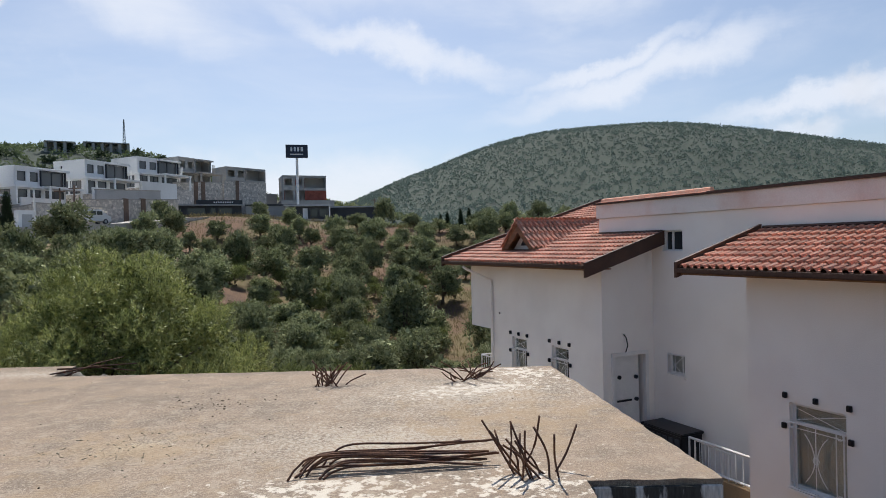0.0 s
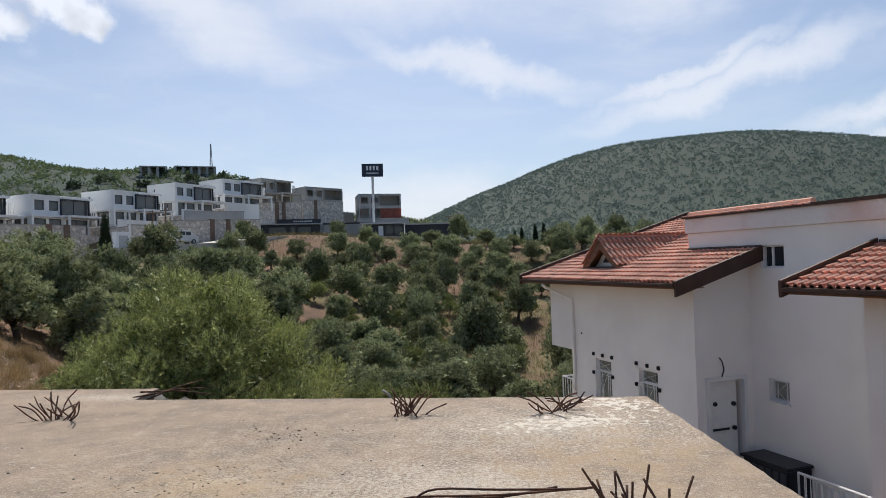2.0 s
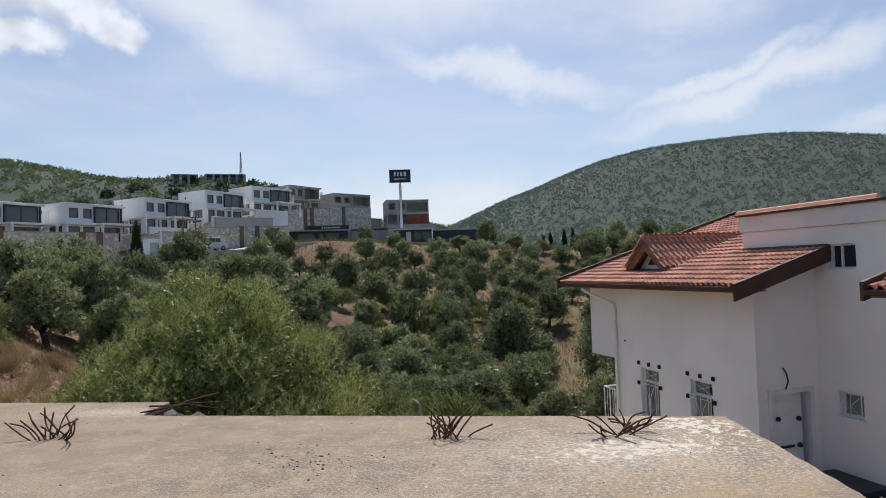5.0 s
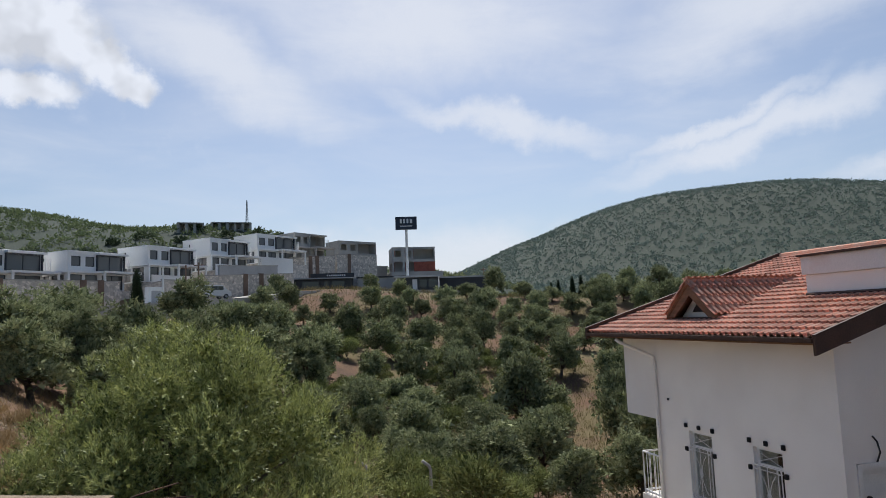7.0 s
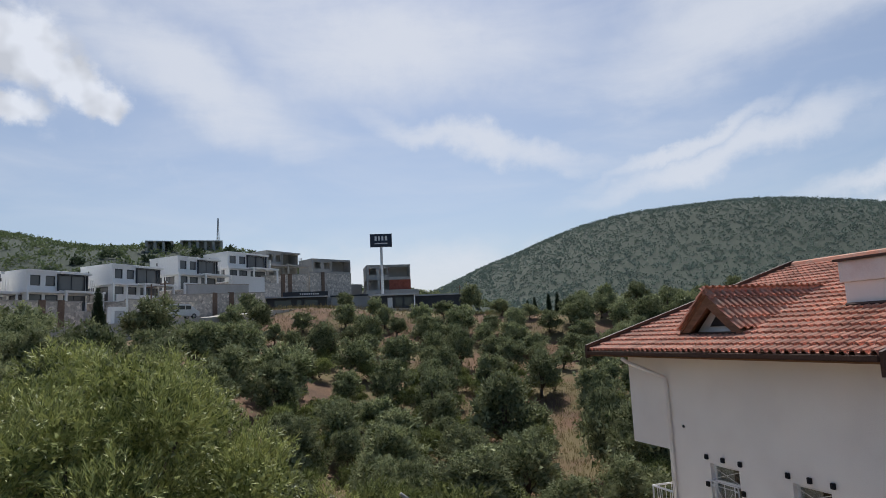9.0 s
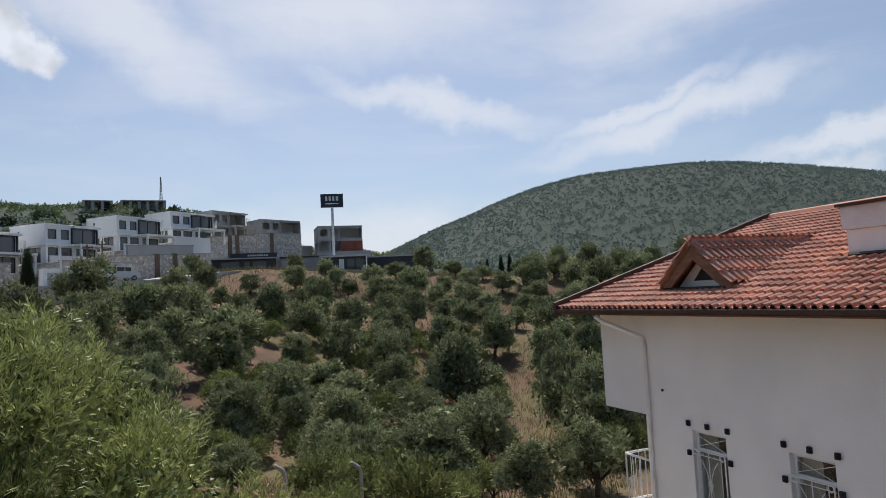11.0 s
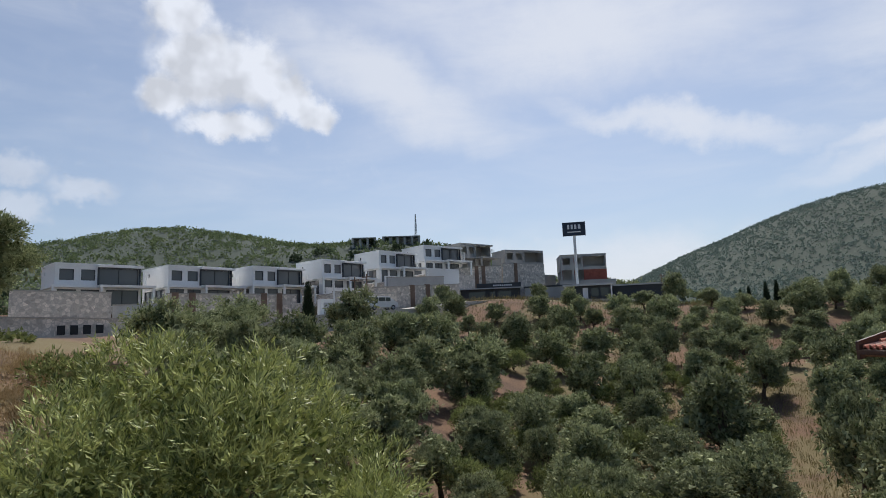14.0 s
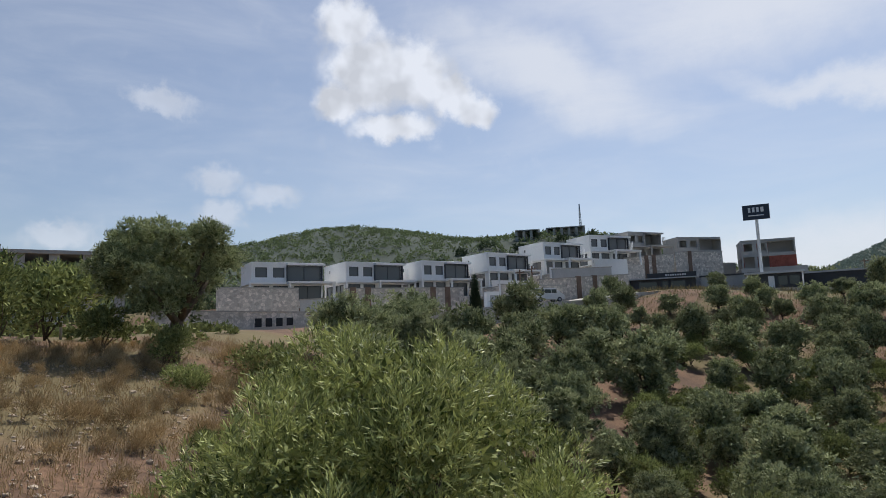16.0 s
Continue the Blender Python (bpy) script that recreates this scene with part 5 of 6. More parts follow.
# ---- the villas on the terrace ----
def villa(m, label, material, w=10.0, d=8.0, glass=True, infill=None, yard=0.0, terrace=True):
    """A two-storey flat-roofed villa: the corner of front and left side at the origin, the front along +x looking to -y, its floor at z = 0."""
    ob = thing("villa", m, label, "house", "villas on the terrace")
    h, g = 2.8, 0.05
    up = [(0.05 * w, 0.21 * w, h + 0.75, 2 * h - 0.55), (0.29 * w, 0.45 * w, h + 0.75, 2 * h - 0.55), (0.49 * w, 0.97 * w, h + 0.2, 2 * h - 0.3)]
    low = [(0.03 * w, 0.24 * w, g, h - 0.5), (0.29 * w, 0.5 * w, g, h - 0.5), (0.58 * w, 0.97 * w, g, h - 0.5)]
    flank = [(0.12 * d, 0.5 * d, g, h - 0.5), (0.55 * d, 0.92 * d, g, h - 0.5), (0.72 * d, 0.78 * d, 2 * h - 1.1, 2 * h - 0.6)]
    bm = bmesh.new()
    pierced(bm, 0.0, w, -0.2, 2 * h, up + low, lambda a, b, c, e: ((a, 0.0, c), (b, 0.3, e)))
    pierced(bm, 0.3, d, -0.2, 2 * h, flank, lambda a, b, c, e: ((0.0, a, c), (0.3, b, e)))
    box(bm, (w - 0.3, 0.3, -0.2), (w, d, 2 * h))
    box(bm, (0.3, d - 0.3, -0.2), (w - 0.3, d, 2 * h))
    tagged(part("wall", bm, material, ob), "smooth outer walls with deep openings")
    boxes("roof", [((-0.05, -0.05, 2 * h), (w + 0.05, d + 0.05, 2 * h + 0.26))], material, ob, bevel=0.02)
    if terrace:
        boxes("canopy", [((0.47 * w, -0.9, 2 * h - 0.2), (w + 0.1, -0.053, 2 * h + 0.1))], material, ob)
        boxes("terrace_slab", [((-0.5, -0.9, h - 0.3), (0.45 * w, -0.003, h + 0.02)), ((0.45 * w, -2.4, h - 0.3), (w + 1.3, -0.003, h + 0.02)), ((-0.5, 0.0, h - 0.3), (-0.003, 0.7 * d, h + 0.02))], material, ob, "projecting floor slab")
        for x, y in ((-0.35, -0.75), (0.47 * w, -2.2), (w + 1.0, -2.2)):
            boxes("column", [((x - 0.14, y - 0.14, -0.2), (x + 0.14, y + 0.14, h - 0.3))], material, ob)
    boxes("plinth", [((-0.6, -2.6, -5.0), (w + 1.4, d, -0.2))], M_RUBBLE if glass else material, ob, "rubble stone base" if glass else "")
    boxes("inner_wall", [((0.3, 2.6, 0), (w - 0.3, 2.8, 2 * h - 0.02)), ((0.3, 0.35, h - 0.15), (w - 0.3, 2.6, h))], M_GREY if glass else M_FAR_CONC, ob)
    boxes("surround", [((0.475 * w, -0.35, h + 0.07), (0.49 * w, 0.0, 2 * h - 0.21)), ((0.97 * w, -0.35, h + 0.07), (0.985 * w, 0.0, 2 * h - 0.21)), ((0.49 * w, -0.35, 2 * h - 0.3), (0.97 * w, 0.0, 2 * h - 0.21))], M_CHAR if glass else M_FAR_CONC, ob, "dark frame round a deep balcony")
    for k in range(3 if terrace else 0):
        boxes("fin", [((w + 0.1 + k * 0.34, -0.5, h + 0.023), (w + 0.16 + k * 0.34, -0.4, 2 * h - 0.8))], material, ob)
    if yard:
        boxes("garden_wall", [((-0.2 * w, -yard, -3.0), (0.62 * w, -yard + 0.25, 0.75))], material, ob, "low plain garden wall")
    for face, holes in (("front", up + low), ("flank", flank)):
        turn = Matrix.Identity(4) if face == "front" else Matrix(((0, 1, 0, 0), (1, 0, 0, 0), (0, 0, 1, 0), (0, 0, 0, 1)))
        for a, b, c, e in holes:
            win = new("window")
            win.parent = ob
            win.matrix_local = turn
            y = 0.2
            if glass:
                boxes("pane", [((a, y, c), (b, y + 0.02, e))], M_VILLA_PANE, win)
                bm = bmesh.new()
                ring(bm, a, b, c, e, y - 0.08, y, 0.09)
                part("frame", bm, M_CHAR, win)
                if b - a > 2:
                    boxes("mullion", [((a * 0.5 + b * 0.5 - 0.05, y - 0.075, c + 0.09), (a * 0.5 + b * 0.5 + 0.05, y - 0.005, e - 0.09))], M_CHAR, win)
            else:
                boxes("reveal", [((a, y - 0.1, c), (a + 0.12, y + 0.2, e))], infill or M_FAR_CONC, win)
    if infill:
        boxes("infill_wall", [((0.5 * w, -0.1, -0.2), (w, -0.003, h - 0.5))], infill, ob, "red brick infill")
    return ob


VILLAS = [(-83.6, 64.9, 7.22, 68, 11.0, 7.0, 0), (-77.0, 77.7, 7.45, 72, 10.2, 8.6, 0), (-70.4, 88.2, 7.66, 72, 9.3, 8.0, 0), (-64.6, 98.7, 9.18, 72, 9.0, 7.4, 3.4), (-60.5, 110.8, 11.56, 70, 8.8, 7.2, 3.6), (-57.5, 123.5, 13.7, 64, 9.6, 7.3, 3.6)]
for x, y, z, yaw, w, d, yard in VILLAS:
    villa(pose(x, y, z, 0, 0, yaw), "white two-storey flat-roofed villa with dark framed openings", M_VILLA, w, d, yard=yard)
villa(pose(-55.0, 136.6, 15.36, 0, 0, 62), "unfinished grey concrete villa shell with open bays", M_FAR_CONC, 8.6, 7.0, False)
villa(pose(-49.5, 150.1, 14.77, 0, 0, 50), "unfinished grey concrete villa shell with open bays", M_FAR_CONC, 10.6, 6.0, False, terrace=False)
villa(pose(-37.2, 152.6, 12.7, 0, 0, 20), "unfinished concrete villa shell with red brick infill", M_FAR_CONC, 10.2, 8.0, False, M_RED, terrace=False)

# tall sign
sign = thing("pole_sign", pose(-30.1, 136.4, 8.0, 0, 0, 14), "dark blue sign board with pale lettering on a tall steel pole", "sign")
bm = bmesh.new()
rod(bm, [(0, 0, 0), (0, 0, 12.3)], 0.28, 10)
part("pole", bm, M_STEELW, sign)
boxes("board", [((-2.2, -0.35, 12.3), (2.2, 0.35, 15.0))], M_NAVY, sign, bevel=0.03)
boxes("rim", [((-2.26, -0.3, 12.24), (-2.2, 0.3, 15.06)), ((2.2, -0.3, 12.24), (2.26, 0.3, 15.06))], M_GALV, sign)
boxes("lettering", [((-1.3, -0.38, 13.6), (-0.9, -0.352, 14.5)), ((-0.6, -0.38, 13.6), (-0.2, -0.352, 14.5)), ((0.1, -0.38, 13.6), (0.5, -0.352, 14.5)), ((0.8, -0.38, 13.6), (1.3, -0.352, 14.5)), ((-1.3, -0.38, 12.9), (1.3, -0.352, 13.1))], M_LETTER, sign, "pale block shapes in place of a name")

# site offices
off = thing("site_office", pose(-45.3, 127.6, 7.6, 0, 0, 20), "low black cabin office with a flat roof and wide windows", "cabin")
boxes("body", [((-5.8, 0, -1.0), (5.8, 4, 2.5))], M_CHAR, off)
boxes("roof", [((-6.4, -0.9, 2.5), (6.1, 4.2, 2.72))], M_GREY, off)
boxes("fascia_board", [((-2.6, -0.5, 2.73), (6.0, -0.3, 3.6))], M_CHAR, off, "black fascia board")
for i in range(9):
    boxes("letter_block", [((0.6 + i * 0.42, -0.53, 3.0), (0.86 + i * 0.42, -0.503, 3.3))], M_LETTER, off)
for a, b, c in ((-4.2, -1.0, 0.5), (0.0, 0.9, 0.1), (1.5, 4.0, 0.9)):
    boxes("window", [((a, -0.04, c), (b, 0.0, 2.0))], M_PANE, off)
cafe = thing("sales_pavilion", pose(-27.6, 134.9, 7.4, 0, 0, 12), "grey sales pavilion with a pale roof edge and dark glazing", "pavilion")
boxes("body", [((-4.0, 0, -1.0), (4.2, 5, 2.6))], M_CHAR, cafe)
boxes("roof", [((-5.0, -1.2, 2.6), (4.6, 5.2, 2.95))], M_GREY, cafe)
boxes("door", [((-1.2, -0.05, 0.0), (-0.2, 0.0, 2.2))], M_LETTER, cafe)
boxes("window", [((0.4, -0.05, 0.5), (1.8, 0.0, 2.1))], M_PANE, cafe)
boxes("window", [((2.2, -0.05, 0.5), (3.8, 0.0, 2.1))], M_PANE, cafe)
boxes("column", [((-4.6, -1.0, -0.5), (-4.35, -0.75, 2.6))], M_STEELW, cafe)
boxes("column", [((4.1, -1.0, -0.5), (4.35, -0.75, 2.6))], M_STEELW, cafe)
shed = thing("shed", pose(-36.5, 139.5, 7.4, 0, 0, 12), "long pale grey panel shed", "shed")
boxes("body", [((-5.2, 0, -1.0), (5.2, 5, 3.2))], M_GREY, shed)
boxes("roof", [((-5.4, -0.4, 3.2), (5.4, 5.4, 3.5))], M_CHAR, shed)
black = thing("black_hall", pose(-19.5, 142, 6.6, 0, 0, 8), "long dark hall with a flat roof edge", "hall")
boxes("body", [((-6.5, 0, -1.5), (5, 8, 3.4))], M_CHAR, black)
boxes("roof", [((-6.8, -0.5, 3.4), (5.4, 8.4, 3.7))], M_GREY, black)

# rubble-stone retaining walls
def stone_wall(a, b, z0, za, zb, label, material=None, pillars=()):
    """A wall from a to b whose top runs from za to zb."""
    a, b = Vector((*a, 0)), Vector((*b, 0))
    ln = (b - a).length
    ob = thing("retaining_wall", Matrix.Translation((a.x, a.y, 0)) @ Matrix.Rotation(math.atan2(b.y - a.y, b.x - a.x), 4, "Z"), label, "wall", kind="structure")
    for name, lo, hi, c, mm in (("masonry", z0 - 3, -0.12, 0.0, material or M_RUBBLE), ("coping", -0.12, 0.03, 0.06, M_MORTAR)):
        bm = bmesh.new()
        vs = []
        for x, t in ((-c, za), (ln + c, zb)):
            for y in (-c, 0.45 + c):
                vs += [bm.verts.new((x, y, lo if lo > 0 or name == "masonry" else t + lo)), bm.verts.new((x, y, t + hi))]
        for f in ((0, 1, 3, 2), (4, 6, 7, 5), (0, 4, 5, 1), (2, 3, 7, 6), (0, 2, 6, 4), (1, 5, 7, 3)):
            bm.faces.new([vs[i] for i in f])
        part(name, bm, mm, ob)
    for f in pillars:
        z = za + (zb - za) * f
        boxes("pillar", [((ln * f - 0.4, -0.15, z0 - 3), (ln * f + 0.4, 0.4, z + 0.1))], M_PILLAR, ob, "brown pillar")
    return ob


sign_wall = stone_wall((-73.5, 44.5), (-50.4, 77.1), 1.5, 5.3, 3.9, "long rubble-stone retaining wall beside the road")
stone_wall((-74.6, 53.4), (-68.6, 61.5), 4.5, 8.3, 8.0, "high rubble-stone terrace wall")
stone_wall((-69.4, 62.4), (-66.3, 67.5), 4.0, 6.6, 6.8, "plain grey block wall between stone walls", M_GREY)
stone_wall((-66.2, 67.6), (-58.6, 83.6), 3.6, 8.0, 8.1, "rubble-stone garden wall with brown pillars", pillars=(0.05, 0.17, 0.72, 0.85))
stone_wall((-56.0, 84.8), (-51.9, 83.2), 4.5, 7.6, 7.9, "short rubble-stone wall at the gate")
stone_wall((-51.5, 82.4), (-46.8, 91.1), 5.0, 8.0, 7.8, "rubble-stone garden wall with brown pillars", pillars=(0.5,))
stone_wall((-52.5, 95.0), (-44.8, 110.8), 6.6, 9.3, 10.2, "rubble-stone terrace wall with brown pillars", pillars=(0.42, 0.6))
stone_wall((-55.0, 104.0), (-50.0, 116.0), 9.0, 11.6, 12.2, "plain grey block wall below a villa", M_GREY)
stone_wall((-53.8, 130.9), (-46.6, 138.3), 9.0, 15.2, 15.8, "high rubble-stone terrace wall", pillars=(0.45, 0.6))
stone_wall((-46.4, 139.0), (-39.9, 148.4), 9.0, 16.2, 16.4, "high rubble-stone terrace wall", pillars=(0.3,))
# dark block shapes in place of a name on the long wall
name_board = thing("wall_lettering", sign_wall.matrix_world.copy(), "dark block letter shapes fixed to a rubble-stone wall", "lettering")
for i, (x, hgt) in enumerate(((11.3, 1.25), (12.5, 1.25), (13.7, 1.25), (14.9, 1.25))):
    bm = bmesh.new()
    box(bm, (x, -0.12, 3.05), (x + 0.75, -0.003, 3.05 + 0.8 * hgt))
    part("letter_block", bm, M_BLACK, name_board)
meter = thing("meter_box", sign_wall.matrix_world @ Matrix.Translation((10.6, -0.5, 1.9)), "small white meter box below a stone wall", "box")
boxes("body", [((0, 0, -1.0), (1.1, 0.45, 0.95))], M_STEELW, meter, bevel=0.03)
boxes("door", [((0.12, -0.03, 0.1), (0.98, 0, 0.85))], M_GREY, meter)

# road along the walls
ROAD = [(-72, 48.5, 2.6), (-63, 61, 3.3), (-54, 75.5, 4.5), (-48.6, 84.2, 5.1), (-45.2, 92, 5.5), (-45.2, 101, 6.3), (-45, 110, 7.0), (-43, 118, 7.3), (-37, 124, 7.4), (-28, 128, 7.1), (-14, 133, 6.6)]
vs, fs = [], []
for i, (x, y, z) in enumerate(ROAD):
    p, q = Vector(ROAD[max(i - 1, 0)]), Vector(ROAD[min(i + 1, len(ROAD) - 1)])
    n2 = Vector((-(q - p).y, (q - p).x, 0)).normalized() * 2.4
    for o, dz in ((n2, 0), (n2, -2.5), (-n2, 0), (-n2, -2.5)):
        vs.append((x + o.x, y + o.y, z + dz))
for i in range(len(ROAD) - 1):
    a, b = i * 4, i * 4 + 4
    fs += [(a, a + 2, b + 2, b), (a, b, b + 1, a + 1), (a + 2, a + 3, b + 3, b + 2)]
tagged(new("road", raw("road", vs, fs, M_ROAD)), "pale concrete site road along stone walls", "road", kind="structure")

# gate post block, poles, van
block = thing("gate_block", pose(-51.3, 80.6, 4.0, 0, 0, 56), "white rendered gate block with a slim post", "gate")
boxes("body", [((-1.0, 0, 0), (1.0, 1.2, 2.9))], M_VILLA, block, bevel=0.03)
boxes("recess", [((-0.6, -0.02, 0.7), (0.6, 0.0, 2.4))], M_GREY, block)
bm = bmesh.new()
rod(bm, [(0.9, -0.2, 0), (0.75, -0.2, 5.6)], 0.12, 6)
part("post", bm, M_STEELW, block)


def utility_pole(x, y, z, height):
    ob = thing("utility_pole", pose(x, y, z), "weathered wooden utility pole with a cross arm", "pole")
    bm = bmesh.new()
    rod(bm, [(0, 0, -1), (0, 0, height)], [0.14, 0.1], 7)
    part("pole", bm, M_PILLAR, ob)
    boxes("cross_arm", [((-0.7, -0.06, height - 0.5), (0.7, 0.06, height - 0.35))], M_PILLAR, ob)
    bm = bmesh.new()
    rod(bm, [(0.3, 0, height - 0.35), (0.3, 0, height - 0.1)], 0.08, 6)
    part("insulator", bm, M_STEELW, ob)


utility_pole(-48.4, 85.9, 5.1, 5.3)
utility_pole(-49.3, 84.2, 5.0, 4.9)
utility_pole(-15.5, 150, 6, 6.5)

van = thing("van", pose(-46.6, 86.4, 5.27, 0, 0, 62), "white minivan with dark windows on the site road", "van")
bm = bmesh.new()
prof = [(-2.4, 0.35), (-2.4, 1.1), (-2.25, 1.85), (1.0, 1.9), (1.75, 1.2), (2.4, 1.0), (2.45, 0.35)]
for yy in (-0.9, 0.9):
    for x, z in prof:
        bm.verts.new((x, yy, z))
bm.verts.ensure_lookup_table()
n = len(prof)
bm.faces.new(bm.verts[:n])
bm.faces.new(bm.verts[n:][::-1])
for i in range(n):
    bm.faces.new((bm.verts[i], bm.verts[(i + 1) % n], bm.verts[n + (i + 1) % n], bm.verts[n + i]))
part("body", bm, M_STEELW, van, bevel=0.06)
for a, b in ((-2.0, -0.9), (-0.8, 0.2), (0.3, 1.1)):
    boxes("side_window", [((a, -0.92, 1.2), (b, -0.897, 1.7))], M_PANE, van)
    boxes("side_window", [((a, 0.897, 1.2), (b, 0.92, 1.7))], M_PANE, van)
for x in (-1.5, 1.55):
    for yy in (-0.92, 0.7):
        bm = bmesh.new()
        rod(bm, [(x, yy, 0.34), (x, yy + 0.22, 0.34)], 0.34, 14)
        wh = part("wheel", bm, M_BLACK, van)
        bm = bmesh.new()
        rod(bm, [(x, yy - 0.01, 0.34), (x, yy + 0.23, 0.34)], 0.19, 12)
        part("rim", bm, M_GALV, wh)

# cypress
rng = np.random.default_rng(3)
cyp_lobes = [(0, 0, 0.2 + i * 0.39, 0.8 * (1 - i / 16) ** 0.75 + 0.04) for i in range(15)]
cyp = leaf_mesh("crown", crown_sprays(rng, cyp_lobes, 2200, 0.5), 0.18, 0.06, 8, M_LEAF_DARK, rng, 0.4, 1.2)
tree("cypress", pose(-45.6, 68.3, float(land(-45.6, 68.3)) - 0.1), "slender dark green cypress by a wall", "tree", trunk_mesh(rng, 1.0, 0.12, cyp_lobes, 1), cyp)
for x, y, k in ((5.2, 185.0, 1.15), (7.6, 186.0, 1.2), (-0.5, 190.0, 1.0), (1.5, 191.0, 1.1), (20.5, 186.0, 1.0), (-96.0, 112.0, 1.0)):
    tree("cypress", pose(x, y, float(land(x, y)) - 0.1) @ Matrix.Diagonal((k, k, k, 1)), "slender dark green cypress on a far slope", "tree", trunk_mesh(rng, 1.0, 0.12, cyp_lobes, 1), cyp, "far cypresses")

# big olive on the near slope
rng = np.random.default_rng(9)
lob = lobed(rng, 3.1, 4.6, 0.8, 30, 0.8)
big = leaf_mesh("crown", crown_sprays(rng, clumpy(rng, lob, 7, 0.46), 9000, 0.45), 0.1, 0.028, 9, M_LEAF_BIG, rng, 0.9, 0.2)
tree("olive_tree", pose(-22.8, 19.0, float(land(-22.8, 19.0))), "old olive tree with a forked trunk on stony ground", "tree", trunk_mesh(rng, 1.4, 0.25, lob, 6), big, core=inner(rng, lob, 900, 0.18, M_LEAF_BIG, 0.6))

# mast
mast = thing("lattice_mast", pose(-99.2, 204.7, 30), "slender lattice radio mast on the ridge", "mast")
for i in range(3):
    bm = bmesh.new()
    a = 2 * math.pi * i / 3
    rod(bm, [(0.7 * math.cos(a), 0.7 * math.sin(a), 0), (0.12 * math.cos(a), 0.12 * math.sin(a), 13)], 0.09, 5)
    part("leg", bm, M_GALV, mast)
bm = bmesh.new()
for j in range(12):
    for i in range(3):
        r0, r1 = 0.7 - 0.58 * j / 13, 0.7 - 0.58 * (j + 1) / 13
        a, b = 2 * math.pi * i / 3, 2 * math.pi * (i + 1) / 3
        rod(bm, [(r0 * math.cos(a), r0 * math.sin(a), j), (r1 * math.cos(b), r1 * math.sin(b), j + 1)], 0.05, 4)
part("lacing", bm, M_GALV, mast)

# unfinished concrete buildings
def shell(m, w, d, bays, storeys, label):
    ob = thing("concrete_shell", m, label, "building")
    for k in range(storeys + 1):
        boxes("floor_slab", [((-w / 2 - 0.3, -0.3, k * 3.0 - 0.3), (w / 2 + 0.3, d, k * 3.0))], M_FAR_CONC, ob)
    for i in range(bays + 1):
        x = -w / 2 + i * w / bays
        boxes("column", [((x - 0.38, -0.05, -6), (x + 0.38, 0.5, storeys * 3.0 - 0.3))], M_FAR_CONC, ob)
    boxes("back_wall", [((-w / 2, d - 0.5, 0), (w / 2, d - 0.2, storeys * 3.0 - 0.3))], M_FAR_CONC, ob)
    boxes("side_wall", [((-w / 2, 0.5, 0), (-w / 2 + 0.2, d - 0.5, storeys * 3.0 - 0.3))], M_FAR_CONC, ob)
    boxes("side_wall", [((w / 2 - 0.2, 0.5, 0), (w / 2, d - 0.5, storeys * 3.0 - 0.3))], M_FAR_CONC, ob)
    boxes("cross_wall", [((-w / 2 + 0.2, d * 0.75, 0), (w / 2 - 0.2, d * 0.75 + 0.2, storeys * 3.0 - 0.3))], M_FAR_CONC, ob)
    return ob


shell(pose(-58.2, 28.6, 6.2, 0, 0, 69), 9.5, 8, 4, 1, "unfinished grey concrete building with open bays on a slope")
shell(pose(-103.5, 177.5, 29.0, 0, 0, 30), 6.8, 3, 3, 1, "distant unfinished concrete villa on the ridge")
shell(pose(-98, 191.5, 30.7, 0, 0, 27), 11.5, 3, 5, 1, "distant unfinished concrete villa on the ridge")

# fence posts
def fence_post(x, y, label):
    z = float(land(x, y))
    bm = bmesh.new()
    rod(bm, [(0, 0, -0.3), (0, 0, 1.6), (-0.05, -0.03, 1.75), (-0.28, -0.15, 1.95)], 0.06, 8)
    ob = part("fence_post", bm, M_FAR_CONC, smooth=True)
    ob.location = (x, y, z)
    tagged(ob, label, "post", "fence posts of the slope")


for x, y in ((-31.7, 19.0), (-5.6, 27.5), (-7.9, 27.0), (-14.2, 26.2)):
    fence_post(x, y, "grey concrete fence post with a bent top")

# scrub of the hills
def scrub(name, az0, az1, r0, r1, count, size, per, seed, label, material, ok=None, grain=0.42):
    rng = np.random.default_rng(seed)
    a = np.radians(rng.uniform(az0, az1, count))
    r = np.sqrt(rng.uniform(r0 ** 2, r1 ** 2, count))
    x, y = -np.sin(a) * r, np.cos(a) * r
    if ok is not None:
        keep = ok(x, y)
        x, y = x[keep], y[keep]
    s = size * rng.uniform(0.5, 1.3, len(x))
    z = land(x, y)
    tufts = max(1, per // 5)
    p = np.repeat(np.stack([x, y, z], 1), tufts, 0)
    d = rng.normal(0, 1, (len(p), 3))
    d /= np.linalg.norm(d, axis=1, keepdims=True)
    d[:, 2] = np.abs(d[:, 2])
    p += d * np.repeat(s, tufts)[:, None] * 0.42
    sprays = [(p[i], d[i]) for i in range(len(p))]
    return tagged(new(name, leaf_mesh(name, sprays, size * grain, size * grain * 0.7, 5, material, rng, 1.0, 0.1)), label, "scrub", kind="stuff")


def q_of(x, y):
    return (x + 72) * -0.92 + (y - 60) * 0.39


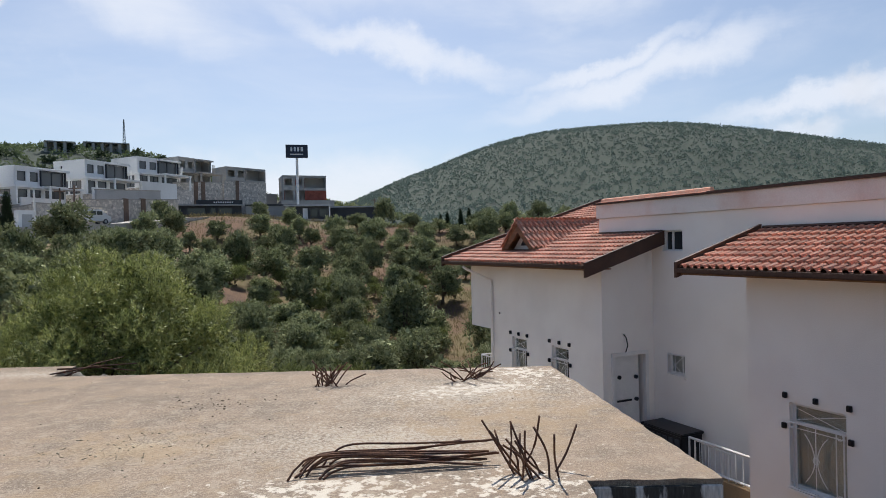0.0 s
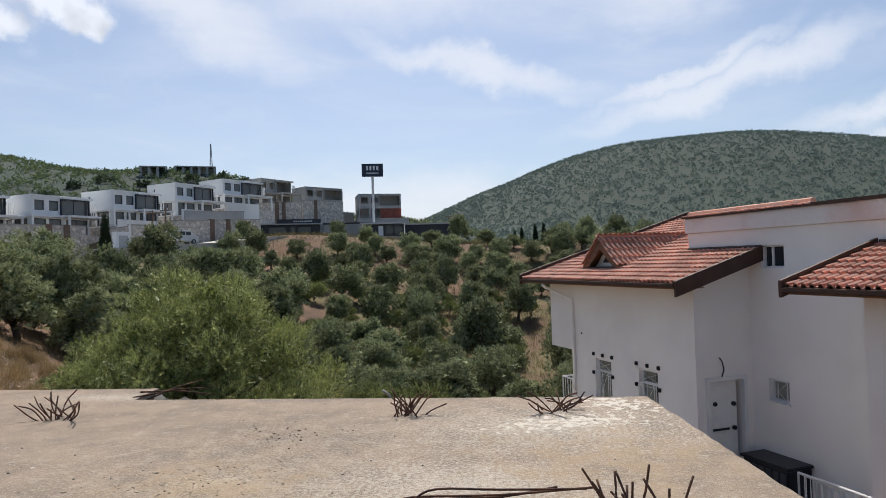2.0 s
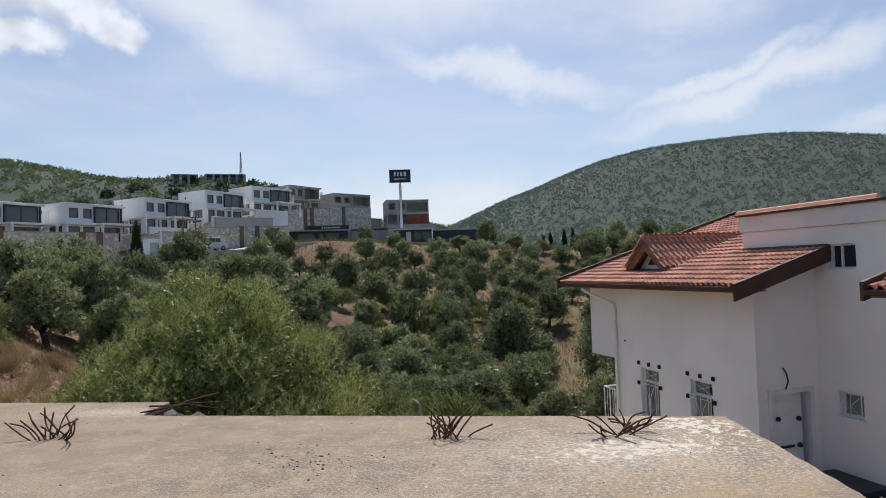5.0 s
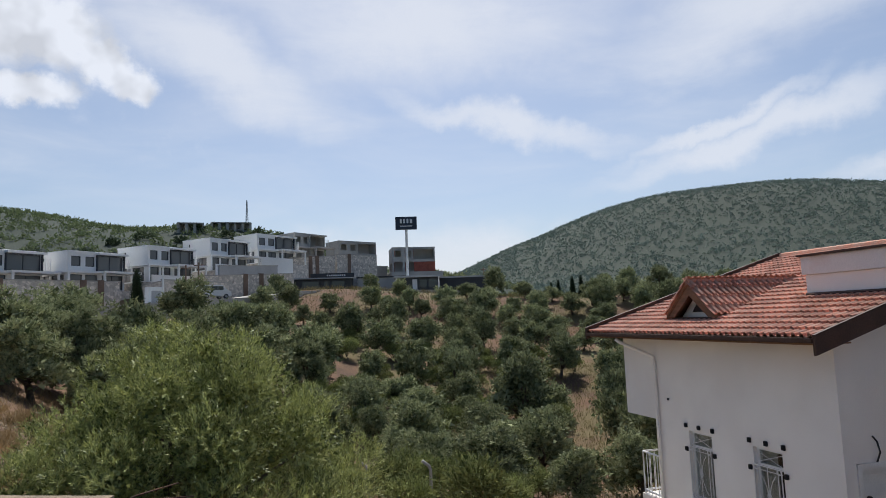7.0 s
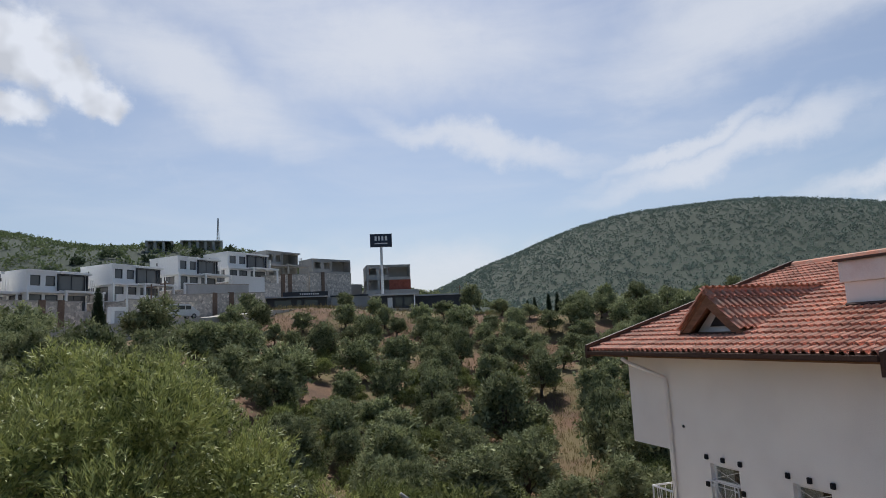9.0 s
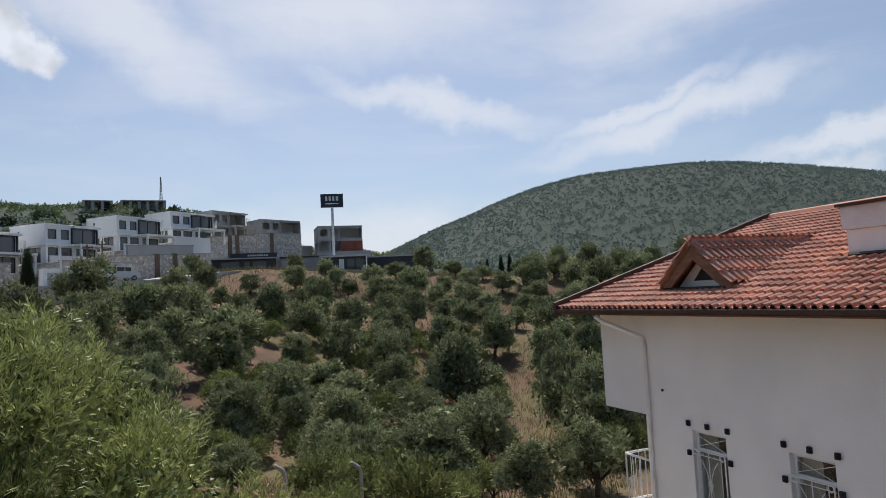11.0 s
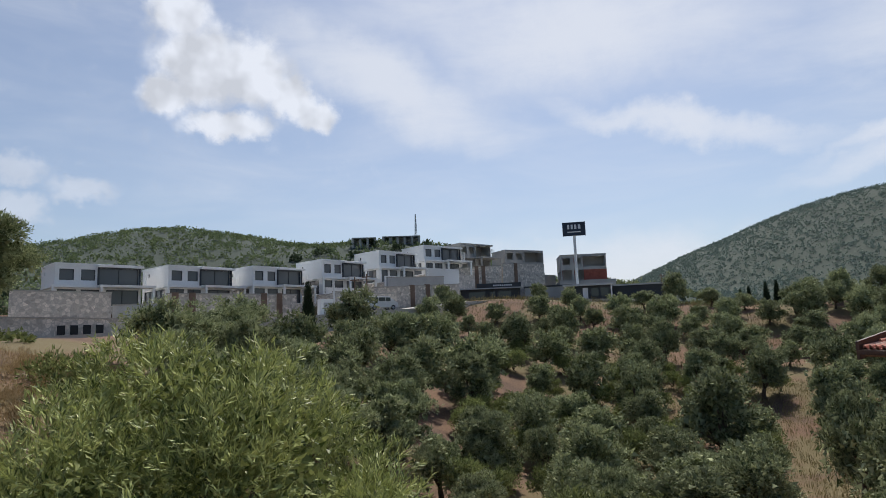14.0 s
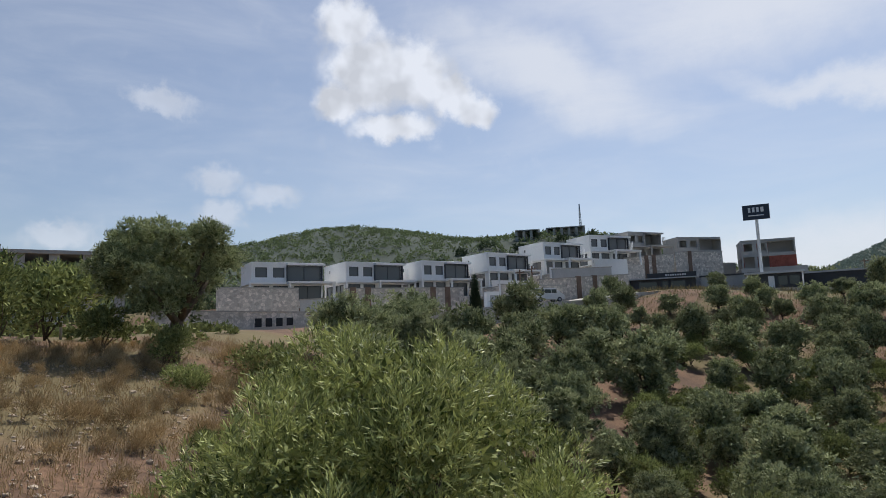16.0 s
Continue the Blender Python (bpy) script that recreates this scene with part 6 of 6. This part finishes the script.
scrub("hill_scrub", -62, 14, 230, 700, 24000, 2.9, 15, 1, "green scrub covering a far hill, distance haze mixed into its colour", M_LEAF_SCRUB_HAZE, None, 0.27)
scrub("ridge_scrub", 14, 82, 130, 420, 9500, 2.6, 20, 2, "green scrub on the ridge behind the villas", M_LEAF_RIDGE, lambda x, y: q_of(x, y) > 24, 0.24)
scrub("far_grove", -60, 12, 118, 250, 520, 3.8, 120, 3, "far olive trees and woods in the valley", M_LEAF_OLIVE, lambda x, y: (x > 8 + 0 * y) | (y > 165), 0.22)
scrub("terrace_trees", 18, 75, 120, 230, 260, 4.2, 150, 6, "dark trees behind the villas", M_LEAF_WOOD, lambda x, y: (q_of(x, y) > 26) & (q_of(x, y) < 75), 0.2)
scrub("slope_scrub", 50, 85, 36, 75, 130, 1.5, 100, 4, "scattered scrub by the road", M_LEAF_SHRUB, lambda x, y: q_of(x, y) < -12, 0.16)

# dry grass and stones of the near slope
rng = np.random.default_rng(31)
gx0 = rng.uniform(-30, -4, 15000)
gy0 = rng.uniform(8.9, 34, 15000)
keep = (rng.random(15000) < 0.35 + 0.8 * (lumps(gx0, gy0, 2.0, 4) > 0.0)) & (gx0 < -4.5 - 0.12 * (gy0 - 9))
gx0, gy0 = gx0[keep], gy0[keep]
gz0 = land(gx0, gy0)
tagged(new("dry_grass", leaf_mesh("dry_grass", [((gx0[i], gy0[i], gz0[i]), (0, 0, 1.0)) for i in range(len(gx0))], 0.2, 0.012, 10, M_STRAW, rng, 0.9, 0.5)), "dry straw-coloured grass on the slope", "grass", kind="stuff")
gx1 = rng.uniform(-12, 12, 9000)
gy1 = rng.uniform(16, 80, 9000)
keep = (gx1 < -2.5) | (gy1 > 24 + 2.2 * gx1)
gx1, gy1 = gx1[keep], gy1[keep]
gz1 = land(gx1, gy1)
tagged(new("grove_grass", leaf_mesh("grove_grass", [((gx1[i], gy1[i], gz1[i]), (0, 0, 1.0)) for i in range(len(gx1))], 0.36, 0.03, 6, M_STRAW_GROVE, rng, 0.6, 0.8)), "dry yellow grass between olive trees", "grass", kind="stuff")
gx2, gy2 = rng.uniform(-46, 4, 5200), rng.uniform(84, 130, 5200)
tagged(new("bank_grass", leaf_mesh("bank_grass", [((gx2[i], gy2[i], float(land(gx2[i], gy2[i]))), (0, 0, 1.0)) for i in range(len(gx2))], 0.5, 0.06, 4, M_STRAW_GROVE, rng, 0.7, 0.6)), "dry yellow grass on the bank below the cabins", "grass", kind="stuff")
scatter_stones("stones", [(rng.uniform(-26, -5.2), rng.uniform(9.5, 22)) for i in range(3200)], 0.055, M_PEBBLE, 8, "loose pale stones on the slope", land)

# tiles of the roofs
roof_plane("roof_b", 7.66, 15.9, EAVE_K, 1.4)
roof_plane("roof_a", A0, 2.952, EAVE_K, RIDGE_K, in_dormer)
roof_plane("roof_c", 2.955, A1, EAVE_K, 1.4)
